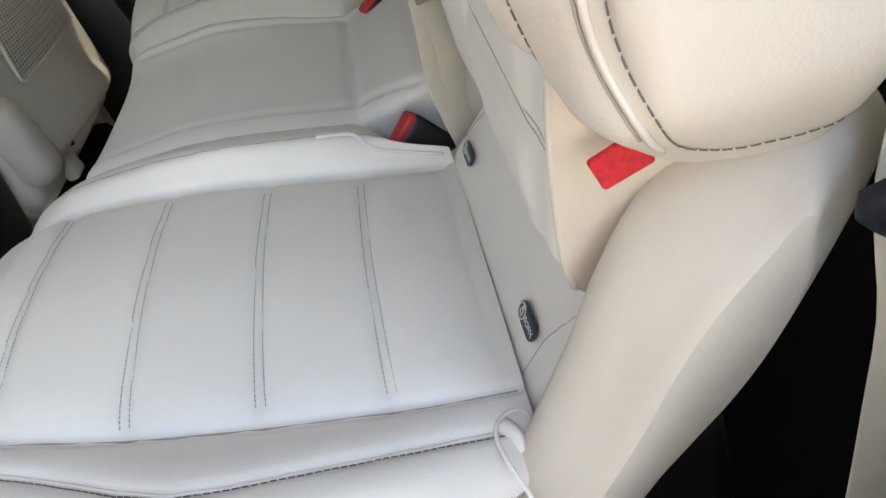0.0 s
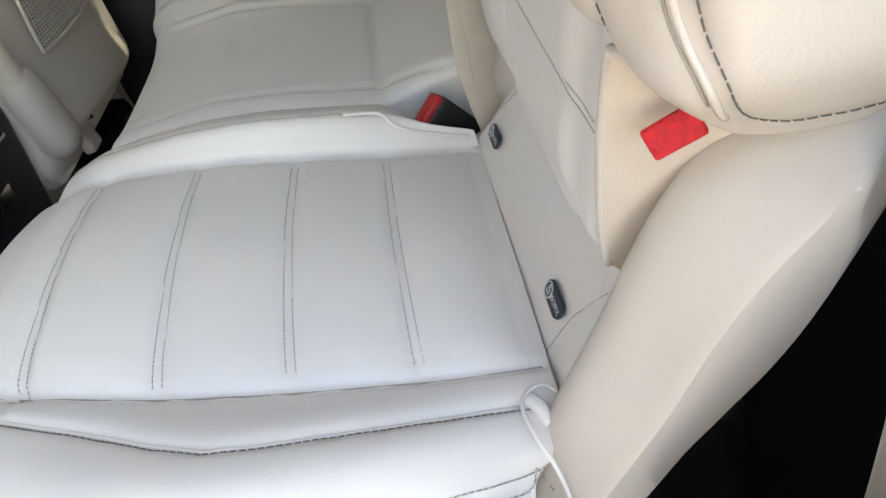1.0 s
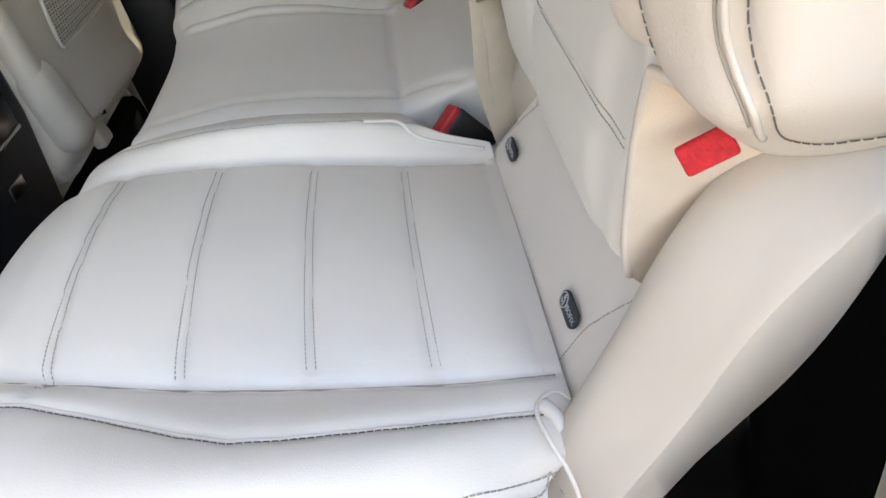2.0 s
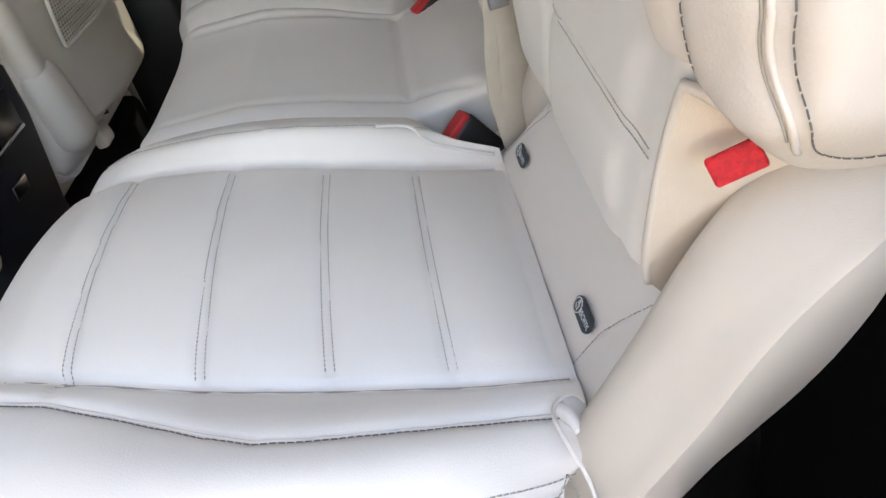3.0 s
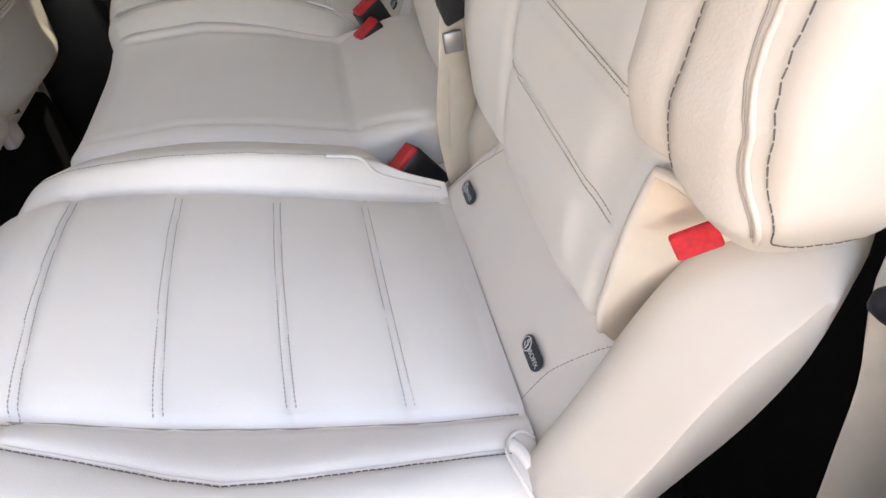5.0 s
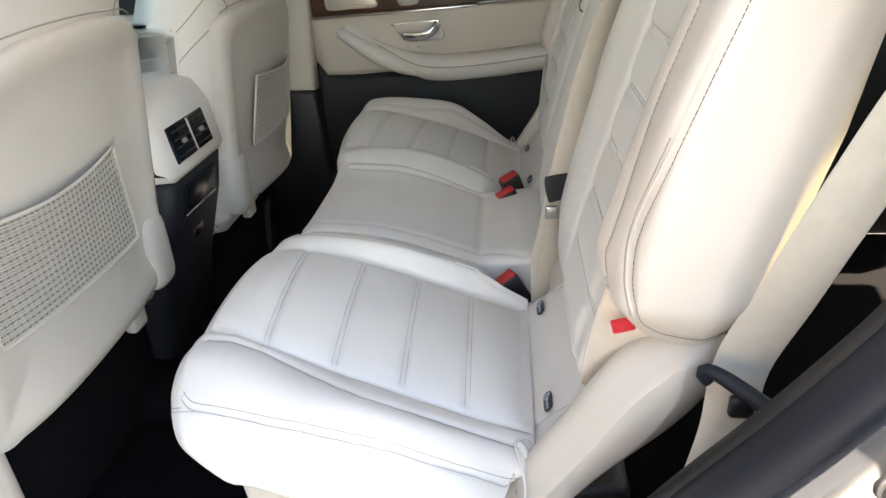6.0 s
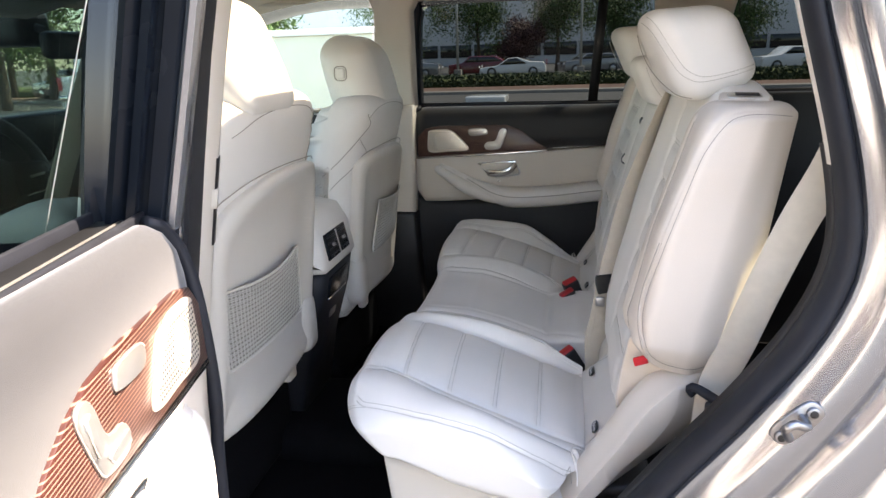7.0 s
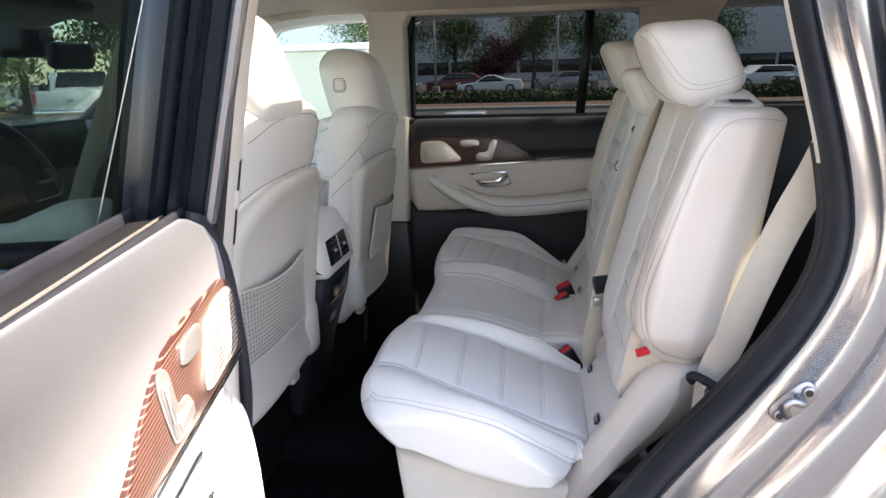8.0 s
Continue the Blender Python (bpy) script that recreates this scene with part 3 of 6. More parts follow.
car_side = thing("car_side", (.6, -.98, .45), "silver painted rear quarter and door jamb of the car", "car body")
part("door_jamb", two_sided(sweep([(.022, -.90), (.026, -.936), (.030, -.947), (.050, -.9515), (.062, -.967), (.070, -.974), (.096, -.976), (.118, -.972), (.128, -.987), (.142, -.994), (.19, -.996)], low=.95, high=.60)), PAINT, car_side, sharp=50)
part("door_seal", sweep([(.027, -.925), (.025, -.905), (.018, -.893), (.006, -.894), (-.001, -.904), (-.003, -.922), (.003, -.937), (.012, -.944), (.022, -.945), (.029, -.938)], low=.95, high=.55), RUBBER, car_side, "thick black rubber door seal")
quarter = sweep([(.188, -.996), (.20, -1.002), (.215, -1.020), (.24, -1.030), (.32, -1.038), (.5, -1.042), (.8, -1.03), (1.1, -1.0), (1.45, -.95)], a=18, low=.95, high=.60)
part("quarter_panel", two_sided(quarter), PAINT, car_side)
part("side_glass", slab([(.295, 1.395), (.38, 1.375), (1.35, 1.37), (1.25, 1.70), (.245, 1.72)], -1.016, -1.006, .003, lambda u, v, w: (u, w - .03 * step(u, .3, .5) + .08 * max(0, v - 1.37), v)), GLOSSBLACK, car_side, "dark rear side glass")
part("inner_side_panel", box((.30, -.90, .45), (1.6, -.86, 1.40), .01), BLACK, car_side, "dark luggage side trim")
part("jamb_lining", two_sided(sweep([(.002, -.900), (-.004, -.893), (.03, -.890), (.20, -.888), (.45, -.886)], b=56)), BLACK, car_side, "black inner lining behind the seal")
part("pillar_trim", sweep([(.004, -.92), (.0, -.912), (-.003, -.900), (.001, -.888), (.012, -.884)], a=54), PLASTIC, car_side, "cream pillar trim beside the seal", sharp=40)

# floor sill of the near door opening
sill = thing("door_sill", (-.2, -.95, .42), "silver door sill with black rubber edge", "sill")
part("sill_plate", box((-.75, -1.0, .42), (.0, -.86, .50), .02), PAINT, sill)
part("sill_cover", box((-.72, -.90, .49), (-.02, -.84, .515), .008), BLACK, sill)

# near B-pillar: cream trim inside, black seals and painted steel outside
bp = thing("door_pillar", (-.72, -.88, .45), "pillar between the doors, cream inside and silver outside", "pillar")


def pillar_strip(section, zs=(.48, .75, .965, 1.1, 1.25, 1.4, 1.55, 1.68, 1.76), lean=0.20):
    """Section (x, y) at z = 1.30, leaning back as it rises."""
    rings = []
    for z in zs:
        sh = lean * (z - 1.30) + .25 * max(0, z - 1.55) ** 2
        yi = .06 * max(0, z - 1.35) ** 1.5
        rings.append([(x + sh, y + yi, z) for x, y in section])
    return loft(rings)


trim_z = (.955, 1.0, 1.1, 1.25, 1.4, 1.55, 1.68, 1.76)
part("inner_trim", pillar_strip([(-.650, -.900), (-.634, -.842), (-.630, -.812), (-.640, -.790), (-.69, -.772), (-.80, -.772), (-.82, -.82), (-.80, -.90)], trim_z), PLASTIC, bp, "cream plastic pillar trim")
part("belt_slot", pillar_strip([(-.636, -.826), (-.6285, -.812), (-.640, -.786), (-.676, -.796)], (1.25, 1.28, 1.33, 1.395)), BLACK, bp, "black seat belt height slider")
part("slider_catch", pillar_strip([(-.636, -.826), (-.625, -.816), (-.630, -.802), (-.658, -.808)], (1.313, 1.322, 1.337, 1.345)), PLASTIC, bp)
part("lower_trim", pillar_strip([(-.650, -.905), (-.640, -.86), (-.645, -.80), (-.70, -.775), (-.80, -.775), (-.82, -.82), (-.80, -.90)], (.46, .6, .75, .953)), BLACK, bp, "black lower pillar trim")
part("pillar_seal", pillar_strip([(-.66, -.945), (-.614, -.945), (-.605, -.942), (-.602, -.936), (-.606, -.922), (-.614, -.900), (-.628, -.858), (-.635, -.843), (-.645, -.846), (-.66, -.87)]), RUBBER, bp, "black rubber seal and inner return of the pillar", sharp=40)
part("pillar_steel", pillar_strip([(-.70, -.957), (-.645, -.957), (-.634, -.956), (-.624, -.953), (-.609, -.950), (-.605, -.946), (-.64, -.938), (-.72, -.90), (-.745, -.93), (-.74, -.955)]), PAINT, bp)
part("pillar_applique", pillar_strip([(-.735, -.985), (-.655, -.985), (-.640, -.979), (-.634, -.970), (-.634, -.9625), (-.66, -.960), (-.735, -.962)], (1.20, 1.4, 1.55, 1.68, 1.76)), GLOSSBLACK, bp, "gloss black outer pillar panel")
part("front_door_seal", pillar_strip([(-.765, -.955), (-.75, -.94), (-.735, -.93), (-.755, -.90), (-.775, -.92)]), RUBBER, bp)

# far side of the car: pillars and window frames
far_side = thing("far_car_side", (.2, .75, .45), "far inner car side with cream pillars and tinted windows", "car body")


def wall_piece(pts, y0=.735, y1=.775, bevel=.012, lean=.16):
    return slab(pts, y0, y1, bevel, lambda u, v, w: (u, w - lean * max(0, v - 1.37), v))


part("rear_pillar_trim", wall_piece([(.235, 1.36), (.50, 1.36), (.455, 1.60), (.475, 1.70), (.50, 1.745), (.60, 1.755), (1.2, 1.74), (1.2, 1.80), (.20, 1.80), (.21, 1.745)], .72, .79), PLASTIC, far_side)
part("middle_pillar_trim", wall_piece([(-.80, 1.36), (-.645, 1.36), (-.635, 1.70), (-.60, 1.755), (-.60, 1.80), (-.86, 1.80), (-.83, 1.755), (-.785, 1.74), (-.77, 1.70)], .70, .78), PLASTIC, far_side)
part("middle_pillar_lower", wall_piece([(-.82, .95), (-.655, .95), (-.645, 1.365), (-.80, 1.365)], .68, .78), PLASTIC, far_side)
part("middle_pillar_foot", wall_piece([(-.90, .46), (-.62, .46), (-.655, .952), (-.82, .952)], .665, .78), BLACK, far_side, "black lower pillar trim")
part("roof_rail", wall_piece([(-.64, 1.732), (.24, 1.730), (.20, 1.81), (-.64, 1.81)], .705, .80), HEADLINER, far_side)
part("front_roof_rail", wall_piece([(-1.7, 1.60), (-1.25, 1.735), (-.82, 1.758), (-.82, 1.81), (-1.3, 1.80), (-1.75, 1.66)], .70, .80), HEADLINER, far_side)
# unseen rail and panel, added to block sun that leaks past the window frame
part("roof_sun_block", rbox((-.78, .702, 1.757), (1.3, .80, 1.83), .01, (4, 4, 4)), PAINT, far_side, "unseen silver rail added to stop sun leaking in")
part("quarter_sun_block", slab([(.27, 1.36), (.45, 1.36), (.44, 1.80), (.235, 1.80)], .80, .86, .01, lambda u, v, w: (u, w - .16 * max(0, v - 1.37), v)), PAINT, far_side, "unseen silver panel added to stop sun leaking in")
part("luggage_side_trim", box((.28, .70, .45), (1.6, .76, 1.385), .01), BLACK, far_side, "dark luggage side trim")
rq = part("rear_side_window", sheet([(.46, 1.38), (1.2, 1.40), (1.15, 1.75), (.46, 1.76)], lambda u, v, w: (u, .752 - .16 * max(0, v - 1.37), v)), TINT, far_side, "tinted rear quarter glass")
part("rear_window_frame", join(wall_piece([(.44, 1.365), (1.25, 1.385), (1.25, 1.41), (.46, 1.392)], .74, .77), wall_piece([(1.2, 1.38), (1.4, 1.38), (1.3, 1.8), (1.16, 1.8)], .72, .78)), BLACK, far_side)
fd = thing("front_passenger_door", (-1.3, .74, .45), "closed front passenger door with cream and charcoal lining", "car door")
part("upper_panel", slab([(-1.9, 1.19), (-.80, 1.19), (-.80, 1.365), (-1.9, 1.33)], .68, .76, .02, lambda u, v, w: (u, w, v)), DARKTRIM, fd, "charcoal upper lining")
part("lower_panel", slab([(-1.9, .46), (-.86, .46), (-.80, .95), (-.80, 1.188), (-1.9, 1.188)], .66, .76, .02, lambda u, v, w: (u, w, v)), PLASTIC, fd, "cream lower lining")
fg = part("window_pane", sheet([(-1.85, 1.33), (-.80, 1.36), (-.80, 1.745), (-1.3, 1.73), (-1.7, 1.55)], lambda u, v, w: (u, .762 - .16 * max(0, v - 1.37), v)), CLEAR, fd)
hd = thing("grab_handle", (-1.09, .55, 1.72), "beige ceiling grab handle", "handle")
part("grip", tube(smooth_path([(-1.225, .565, 1.768), (-1.215, .55, 1.746), (-1.09, .54, 1.738), (-.965, .55, 1.746), (-.955, .565, 1.768)], 22), .014, 8), HEADLINER, hd)

# rear end of the car
tail = thing("tailgate", (1.7, YC, .45), "closed tailgate lining with rear window", "tailgate")
part("panel", box((1.66, -.9, .45), (1.72, .7, 1.25), .02), BLACK, tail)
rw = part("rear_pane", sheet([(-.85, 1.25), (.62, 1.25), (.55, 1.72), (-.78, 1.72)], lambda u, v, w: (1.69, u, v)), TINT, tail)
part("header", box((1.62, -.9, 1.71), (1.75, .7, 1.84), .02), HEADLINER, tail)

# front end: dashboard, windscreen, driver's door, steering wheel
dash = thing("dashboard", (-1.75, YC, .5), "dark dashboard with low screen", "dashboard")
dv, df = rbox((-2.2, -.88, .55), (-1.55, .66, 1.385), .08, (12, 20, 12))
part("dash_body", (dv, df), BLACK, dash)
part("screen", rbox((-1.57, -.66, 1.28), (-1.53, .05, 1.42), .01, (4, 6, 4)), GLOSSBLACK, dash)
ws = thing("windscreen", (-1.9, YC, 1.2), "clear sloping windscreen above the dashboard", "windscreen")
wpane = part("pane", sheet([(-.86, 0), (.63, 0), (.50, 1), (-.74, 1)], lambda u, v, w: (-2.25 + .88 * v + w, u, 1.30 + .44 * v)), CLEAR, ws)
for s in (-1, 1):
    part("screen_pillar", tube([(-2.25, YC + s * .80, 1.16), (-1.75, YC + s * .75, 1.52), (-1.32, YC + s * .70, 1.75)], .045, 10), DARKTRIM, ws)
sw = thing("steering_wheel", (-1.42, -.50, 1.05), "black leather steering wheel with silver spoke trim", "steering wheel")
ang = np.linspace(0, 2 * math.pi, 40, endpoint=False)


def wheel_pt(a, r, o=0.0):
    return (-1.38 - .30 * r * math.sin(a) + o, -.50 + r * math.cos(a), 1.28 + .92 * r * math.sin(a) + .3 * o)


part("rim", tube([wheel_pt(a, .185) for a in ang], .016, 10, closed=True), BLACK, sw)
part("hub", rbox((-1.43, -.58, 1.22), (-1.36, -.42, 1.34), .03, (6, 8, 8)), BLACK, sw)
part("column", tube([(-1.40, -.50, 1.26), (-1.62, -.50, 1.15)], .045, 12), BLACK, sw)
for s in (-1, 1):
    sp_ = part("spoke", slab([(.06, -.035), (.175, -.03), (.18, .01), (.16, .035), (.06, .045)], 0, .014, .004, lambda u, v, w: (-1.368 + w - .25 * v, -.50 + s * u, 1.285 + v)), GLOSSBLACK, sw)
    part("spoke_trim", tube([(-1.352 - .25 * v, -.50 + s * u, 1.285 + v) for u, v in [(.07, -.036), (.15, -.034), (.172, -.02), (.174, .01)]], .003, 6), CHROME, sp_, "silver spoke edge")
    part("spoke_keys", tube([(-1.352 - .25 * v, -.50 + s * u, 1.285 + v) for u, v in [(.10, .004), (.145, .006)]], .0035, 6), SILVER, sp_)

dd = thing("driver_door", (-1.3, -.98, .45), "closed driver's door with silver skin and dark window frame", "car door")
part("skin", slab([(-1.95, .45), (-.755, .45), (-.755, 1.285), (-1.95, 1.21)], -1.05, -.99, .02, lambda u, v, w: (u, w, v)), PAINT, dd)
part("inner_lining", slab([(-1.9, .5), (-.77, .5), (-.77, 1.19), (-1.9, 1.15)], -.985, -.90, .02, lambda u, v, w: (u, w, v)), PLASTIC, dd, "cream door lining")
up = rbox((-1.9, -.985, 1.19), (-.765, -.885, 1.375), .035, (30, 10, 10))
upv = np.array(up[0])
upv[:, 2] -= .022 + .045 * step(-upv[:, 0], .82, .98) + .05 * np.clip((-.98 - upv[:, 0]) / .9, 0, 1) + .012 * step(upv[:, 0], -.80, -.76)
# charcoal lining in sun: the sunlit tone is put in as cream plastic
part("upper_lining", (upv, up[1]), PLASTIC, dd, "charcoal upper lining, its sunlight given as cream")
part("window_frame", tube([(-.722, -.975, 1.30), (-.700, -.962, 1.40), (-.662, -.945, 1.56), (-.62, -.91, 1.76), (-1.3, -.90, 1.74), (-1.7, -.93, 1.52), (-2.0, -.97, 1.25)], .020, 8), GLOSSBLACK, dd)
part("window_pane", sheet([(-1.9, 1.21), (-.725, 1.285), (-.63, 1.74), (-1.3, 1.73), (-1.65, 1.52)], lambda u, v, w: (u, -.992 + .16 * max(0, v - 1.33), v)), CLEAR, dd)
part("belt_moulding", slab([(-1.95, 1.205), (-.755, 1.28), (-.755, 1.305), (-1.95, 1.235)], -1.052, -.985, .006, lambda u, v, w: (u, w, v)), RUBBER, dd, "black window moulding")
rm = thing("rear_view_mirror", (-1.46, -.12, 1.58), "black rear-view mirror below the windscreen header", "mirror")
part("housing", rbox((-1.48, -.155, 1.565), (-1.44, .02, 1.64), .02, (6, 12, 8)), BLACK, rm)
part("stem", tube([(-1.47, -.12, 1.64), (-1.54, -.12, 1.66)], .012, 8), BLACK, rm)
part("sensor_box", rbox((-1.62, -.18, 1.60), (-1.50, -.06, 1.70), .02, (6, 6, 6)), BLACK, rm)
for s in (-1, 1):
    vs = thing("sun_visor", (-1.25, YC + s * .38, 1.68), "dark folded sun visor under the headliner", "sun visor", "sun visors")
    part("visor_panel", mapped(rbox((-.085, -.20, -.012), (.085, .20, .012), .010, (6, 8, 4)), lambda a, b, q: (-1.27 + a, YC + s * .38 + b, 1.685 + q + .22 * a)), DARKTRIM, vs)
    part("visor_hinge", tube([(-1.34, YC + s * .56, 1.675), (-1.34, YC + s * .56, 1.70)], .008, 6), DARKTRIM, vs)
dbelt = thing("driver_seat_belt", (-.9, -.82, 1.1), "beige driver's seat belt hanging beside the pillar", "seat belt", "seat belts")
pb = smooth_path([(-.745, -.80, 1.675), (-.82, -.805, 1.53), (-.915, -.81, 1.345), (-1.0, -.82, 1.15), (-1.04, -.83, .90)], 30)
part("webbing", ribbon(pb, [(.25, 1, 0)] * 30, .0014, .046), WEB, dbelt)
wm = thing("wing_mirror", (-1.75, -1.1, 1.2), "silver and black wing mirror of the driver's door", "mirror")
mv, mf = rbox((-1.80, -1.26, 1.20), (-1.66, -1.06, 1.36), .05, (10, 10, 10))
part("housing", (mv, mf), PAINT, wm)
part("mirror_glass", rbox((-1.662, -1.24, 1.22), (-1.655, -1.08, 1.34), .003, (4, 6, 6)), CHROME, wm)
part("foot", box((-1.76, -1.08, 1.19), (-1.70, -.99, 1.24), .01), BLACK, wm)

# ---------------------------------------------------------------- car doors (u from the hinge edge, n inwards, z up)
def car_door(name, place, mirrored, base, label, upper, group="rear doors"):
    d = thing(name, base, label, "car door", group)

    def P(nm, geo, mat, parent=None, lab="", **k):
        g = mapped(geo, place)
        if volume(g) < 0:
            g = flip(g)
        return part(nm, g, mat, parent or d, lab, **k)

    def S(nm, pts, a, b, bevel, mat, parent=None, lab="", rnd=0, **k):
        return P(nm, slab(pts, a, b, bevel, lambda u, v, w: (u, w, v), rnd), mat, parent, lab, **k)
    def split_z(u):
        return np.interp(u, [0, .018, .518, .70, 1.0], [1.158, 1.160, 1.188, 1.197, 1.205])      # joint of upper and middle lining

    # lining above the chrome strip, sloping back towards the glass
    rings = []
    for u in np.concatenate([np.linspace(0, .06, 9), np.linspace(.08, 1.02, 28)]):
        e = .02 * (1 - step(u, 0, .05))
        z0 = split_z(u) + .003
        cut = .045 * (1 - math.sqrt(max(0, 1 - (1 - min(u, .06) / .06) ** 2)))
        rings.append([(u, n - e, z - cut * float(step(z, 1.2, 1.33))) for n, z in [(-.048, 1.24), (-.048, 1.348), (-.043, 1.353), (-.034, 1.352), (-.016, 1.342), (-.003, 1.320), (.002, 1.29), (.004, 1.24), (-.002, z0 + .006), (-.045, z0)]])
    P("upper_lining", loft(rings), upper[0], lab=upper[1])
    rings = []
    for u in np.linspace(.010, 1.0, 34):
        z0 = split_z(u)
        zb = .990 + .022 * step(u, .08, .5) + .045 * (1 - step(u, .008, .04)) ** 2
        rings.append([(u, n, z) for n, z in [(-.12, z0), (-.004, z0), (.0, z0 - .007), (-.004, 1.10), (-.006, zb + .018), (-.012, zb), (-.12, zb)]])
    P("lining_panel", loft(rings), PLASTIC, lab="cream middle lining")
    low = [(.0, .50), (.80, .50), (.92, .66), (1.02, .85), (1.02, 1.010), (.5, 1.008), (.1, .988), (.03, 1.0), (.012, 1.03), (.0, 1.05)]
    S("lower_lining", low, -.13, -.018, .02, DARKTRIM, lab="charcoal lower lining with door pocket")
    S("door_pocket", [(.12, .56), (.74, .56), (.78, .72), (.10, .72)], -.02, .045, .02, DARKTRIM)
    S("chrome_strip", [(.017, 1.157), (.27, 1.171), (.518, 1.186), (.518, 1.192), (.27, 1.178), (.017, 1.164)], -.002, .008, .002, CHROME)
    S("wood_inlay", [(.020, 1.166), (.024, 1.244), (.053, 1.274), (.10, 1.284), (.255, 1.286)] + ([(.363, 1.286), (.417, 1.265), (.470, 1.226), (.518, 1.194)] if mirrored else [(.330, 1.279), (.372, 1.266), (.412, 1.246), (.458, 1.212), (.505, 1.192)]) + [(.27, 1.180)], -.01, .0075, .003, WOOD, lab="lacquered brown pinstriped wood", sharp=30)
    cone = ccw(smooth_path([(.061, 1.200), (.064, 1.252), (.073, 1.268), (.132, 1.272), (.160, 1.265), (.186, 1.243), (.212, 1.215), (.221, 1.200), (.207, 1.190), (.140, 1.187), (.077, 1.184)], 61, True)[:-1])
    sp = S("speaker_grille", cone, .004, .013, .004, GRILLE, lab="perforated silver loudspeaker grille")
    for r in (.028, .021, .013, .006):
        P("grille_ring", tube([(.121 + r * math.cos(q), .0128, 1.227 + r * math.sin(q)) for q in np.linspace(0, 2 * math.pi, 28, endpoint=False)], .0011, 5, closed=True), SILVER, sp)
    dots = []
    a0, a1 = np.roll(cone, 1, 0), cone
    edge = (a1 - a0) / np.linalg.norm(a1 - a0, axis=1, keepdims=True)
    for i in range(24):
        for j in range(14):
            q = np.array((.066 + i * .0066 + (j % 2) * .0033, 1.188 + j * .0060))
            deep = (edge[:, 0] * (q - a0)[:, 1] - edge[:, 1] * (q - a0)[:, 0]).min()
            if deep > .007 and np.hypot(*(q - (.121, 1.227))) > .031:
                dots.append(slab([(q[0] + .0016 * math.cos(a), q[1] + .0016 * math.sin(a)) for a in np.linspace(0, 2 * math.pi, 6, endpoint=False)], .0125, .0136, .0003, lambda a, b, w: (a, w, b)))
    P("perforation", join(*dots), BLACK, sp)
    S("memory_switch", [(.219, 1.262), (.230, 1.273), (.281, 1.274), (.292, 1.264), (.288, 1.251), (.230, 1.247)], .006, .0115, .002, SILVER, lab="silver oval switch", rnd=28)
    s2 = S("seat_switch", [(.281, 1.212), (.292, 1.223), (.322, 1.229), (.336, 1.262), (.349, 1.273), (.364, 1.268), (.362, 1.250), (.344, 1.206), (.331, 1.195), (.292, 1.193), (.281, 1.202)], .006, .0110, .002, SILVER, lab="seat-shaped silver adjuster switch", rnd=44)
    S("seat_pad", [(.288, 1.202), (.326, 1.203), (.332, 1.213), (.290, 1.216)], .0105, .0145, .0015, SILVER, s2)
    S("back_pad", [(.340, 1.222), (.348, 1.221), (.358, 1.258), (.349, 1.262)], .0105, .0145, .0015, SILVER, s2)
    bz = S("handle_bezel", [(.256, 1.143), (.262, 1.135), (.284, 1.104), (.307, 1.089), (.362, 1.089), (.408, 1.095), (.417, 1.108), (.400, 1.142), (.388, 1.152)], -.002, .006, .003, CHROME, lab="chrome-rimmed handle recess", rnd=44)
    S("handle_cup", [(.268, 1.138), (.290, 1.108), (.310, 1.095), (.362, 1.095), (.402, 1.101), (.410, 1.110), (.394, 1.138), (.385, 1.146)], .004, .0072, .001, SHELL, bz, rnd=40)
    P("door_handle", ribbon(smooth_path([(.292, .016, 1.108), (.345, .024, 1.108), (.380, .022, 1.120), (.398, .012, 1.142)], 16), [(0, .2, 1)] * 16, .008, .024), CHROME, bz, "polished chrome lever")
    # armrest with pull handle
    path = smooth_path([(.105, .004, 1.132), (.16, .012, 1.107), (.24, .028, 1.062), (.32, .058, 1.026), (.40, .068, 1.014), (.55, .068, 1.022), (.70, .064, 1.040), (.95, .055, 1.062)], 44)
    rings = []
    for i, (u, n, z) in enumerate(path):
        t = i / 43
        h = .013 + .023 * step(t, .08, .36)
        w = n
        rings.append([(u, a, z + b) for a, b in [(-.01, h), (w * .5, h * 1.02), (w - .012, h * .95), (w, h * .6), (w + .003, 0), (w - .004, -h * .6), (w - .02, -h * .95), (w * .4, -h), (-.01, -h)]])
    arm = P("armrest", loft(rings), LEATHER, lab="cream padded armrest")
    ridge = np.array([(u, n + .0045, z + .010) for u, n, z in path[6:]])
    P("armrest_seam", tube(ridge, .0016, 5), SEAM, arm)
    P("pull_grip", tube(smooth_path([(.095, -.016, 1.118), (.101, -.002, 1.116), (.135, .012, 1.098), (.20, .026, 1.060), (.28, .036, 1.024), (.36, .040, 1.008)], 26), np.concatenate([np.linspace(.016, .025, 13), np.linspace(.025, .019, 13)]), 10), LEATHER, arm, "cream padded pull grip")
    S("lock_button", [(.335 + .006 * math.cos(a), 1.072 + .004 * math.sin(a)) for a in np.linspace(0, 2 * math.pi, 10, endpoint=False)], -.001, .004, .001, CHROME)
    # belt line, window frame and glass
    P("belt_strip", slab([(.0, 1.335), (1.0, 1.335), (1.0, 1.360), (.0, 1.360)], -.057, -.0485, .003, lambda u, v, w: (u, w, v)), RUBBER, lab="black window wiper strip")
    P("belt_channel", slab([(.0, 1.33), (1.0, 1.33), (1.0, 1.350), (.0, 1.350)], -.110, -.058, .004, lambda u, v, w: (u, w, v)), CHANNEL, lab="dull grey window channel")
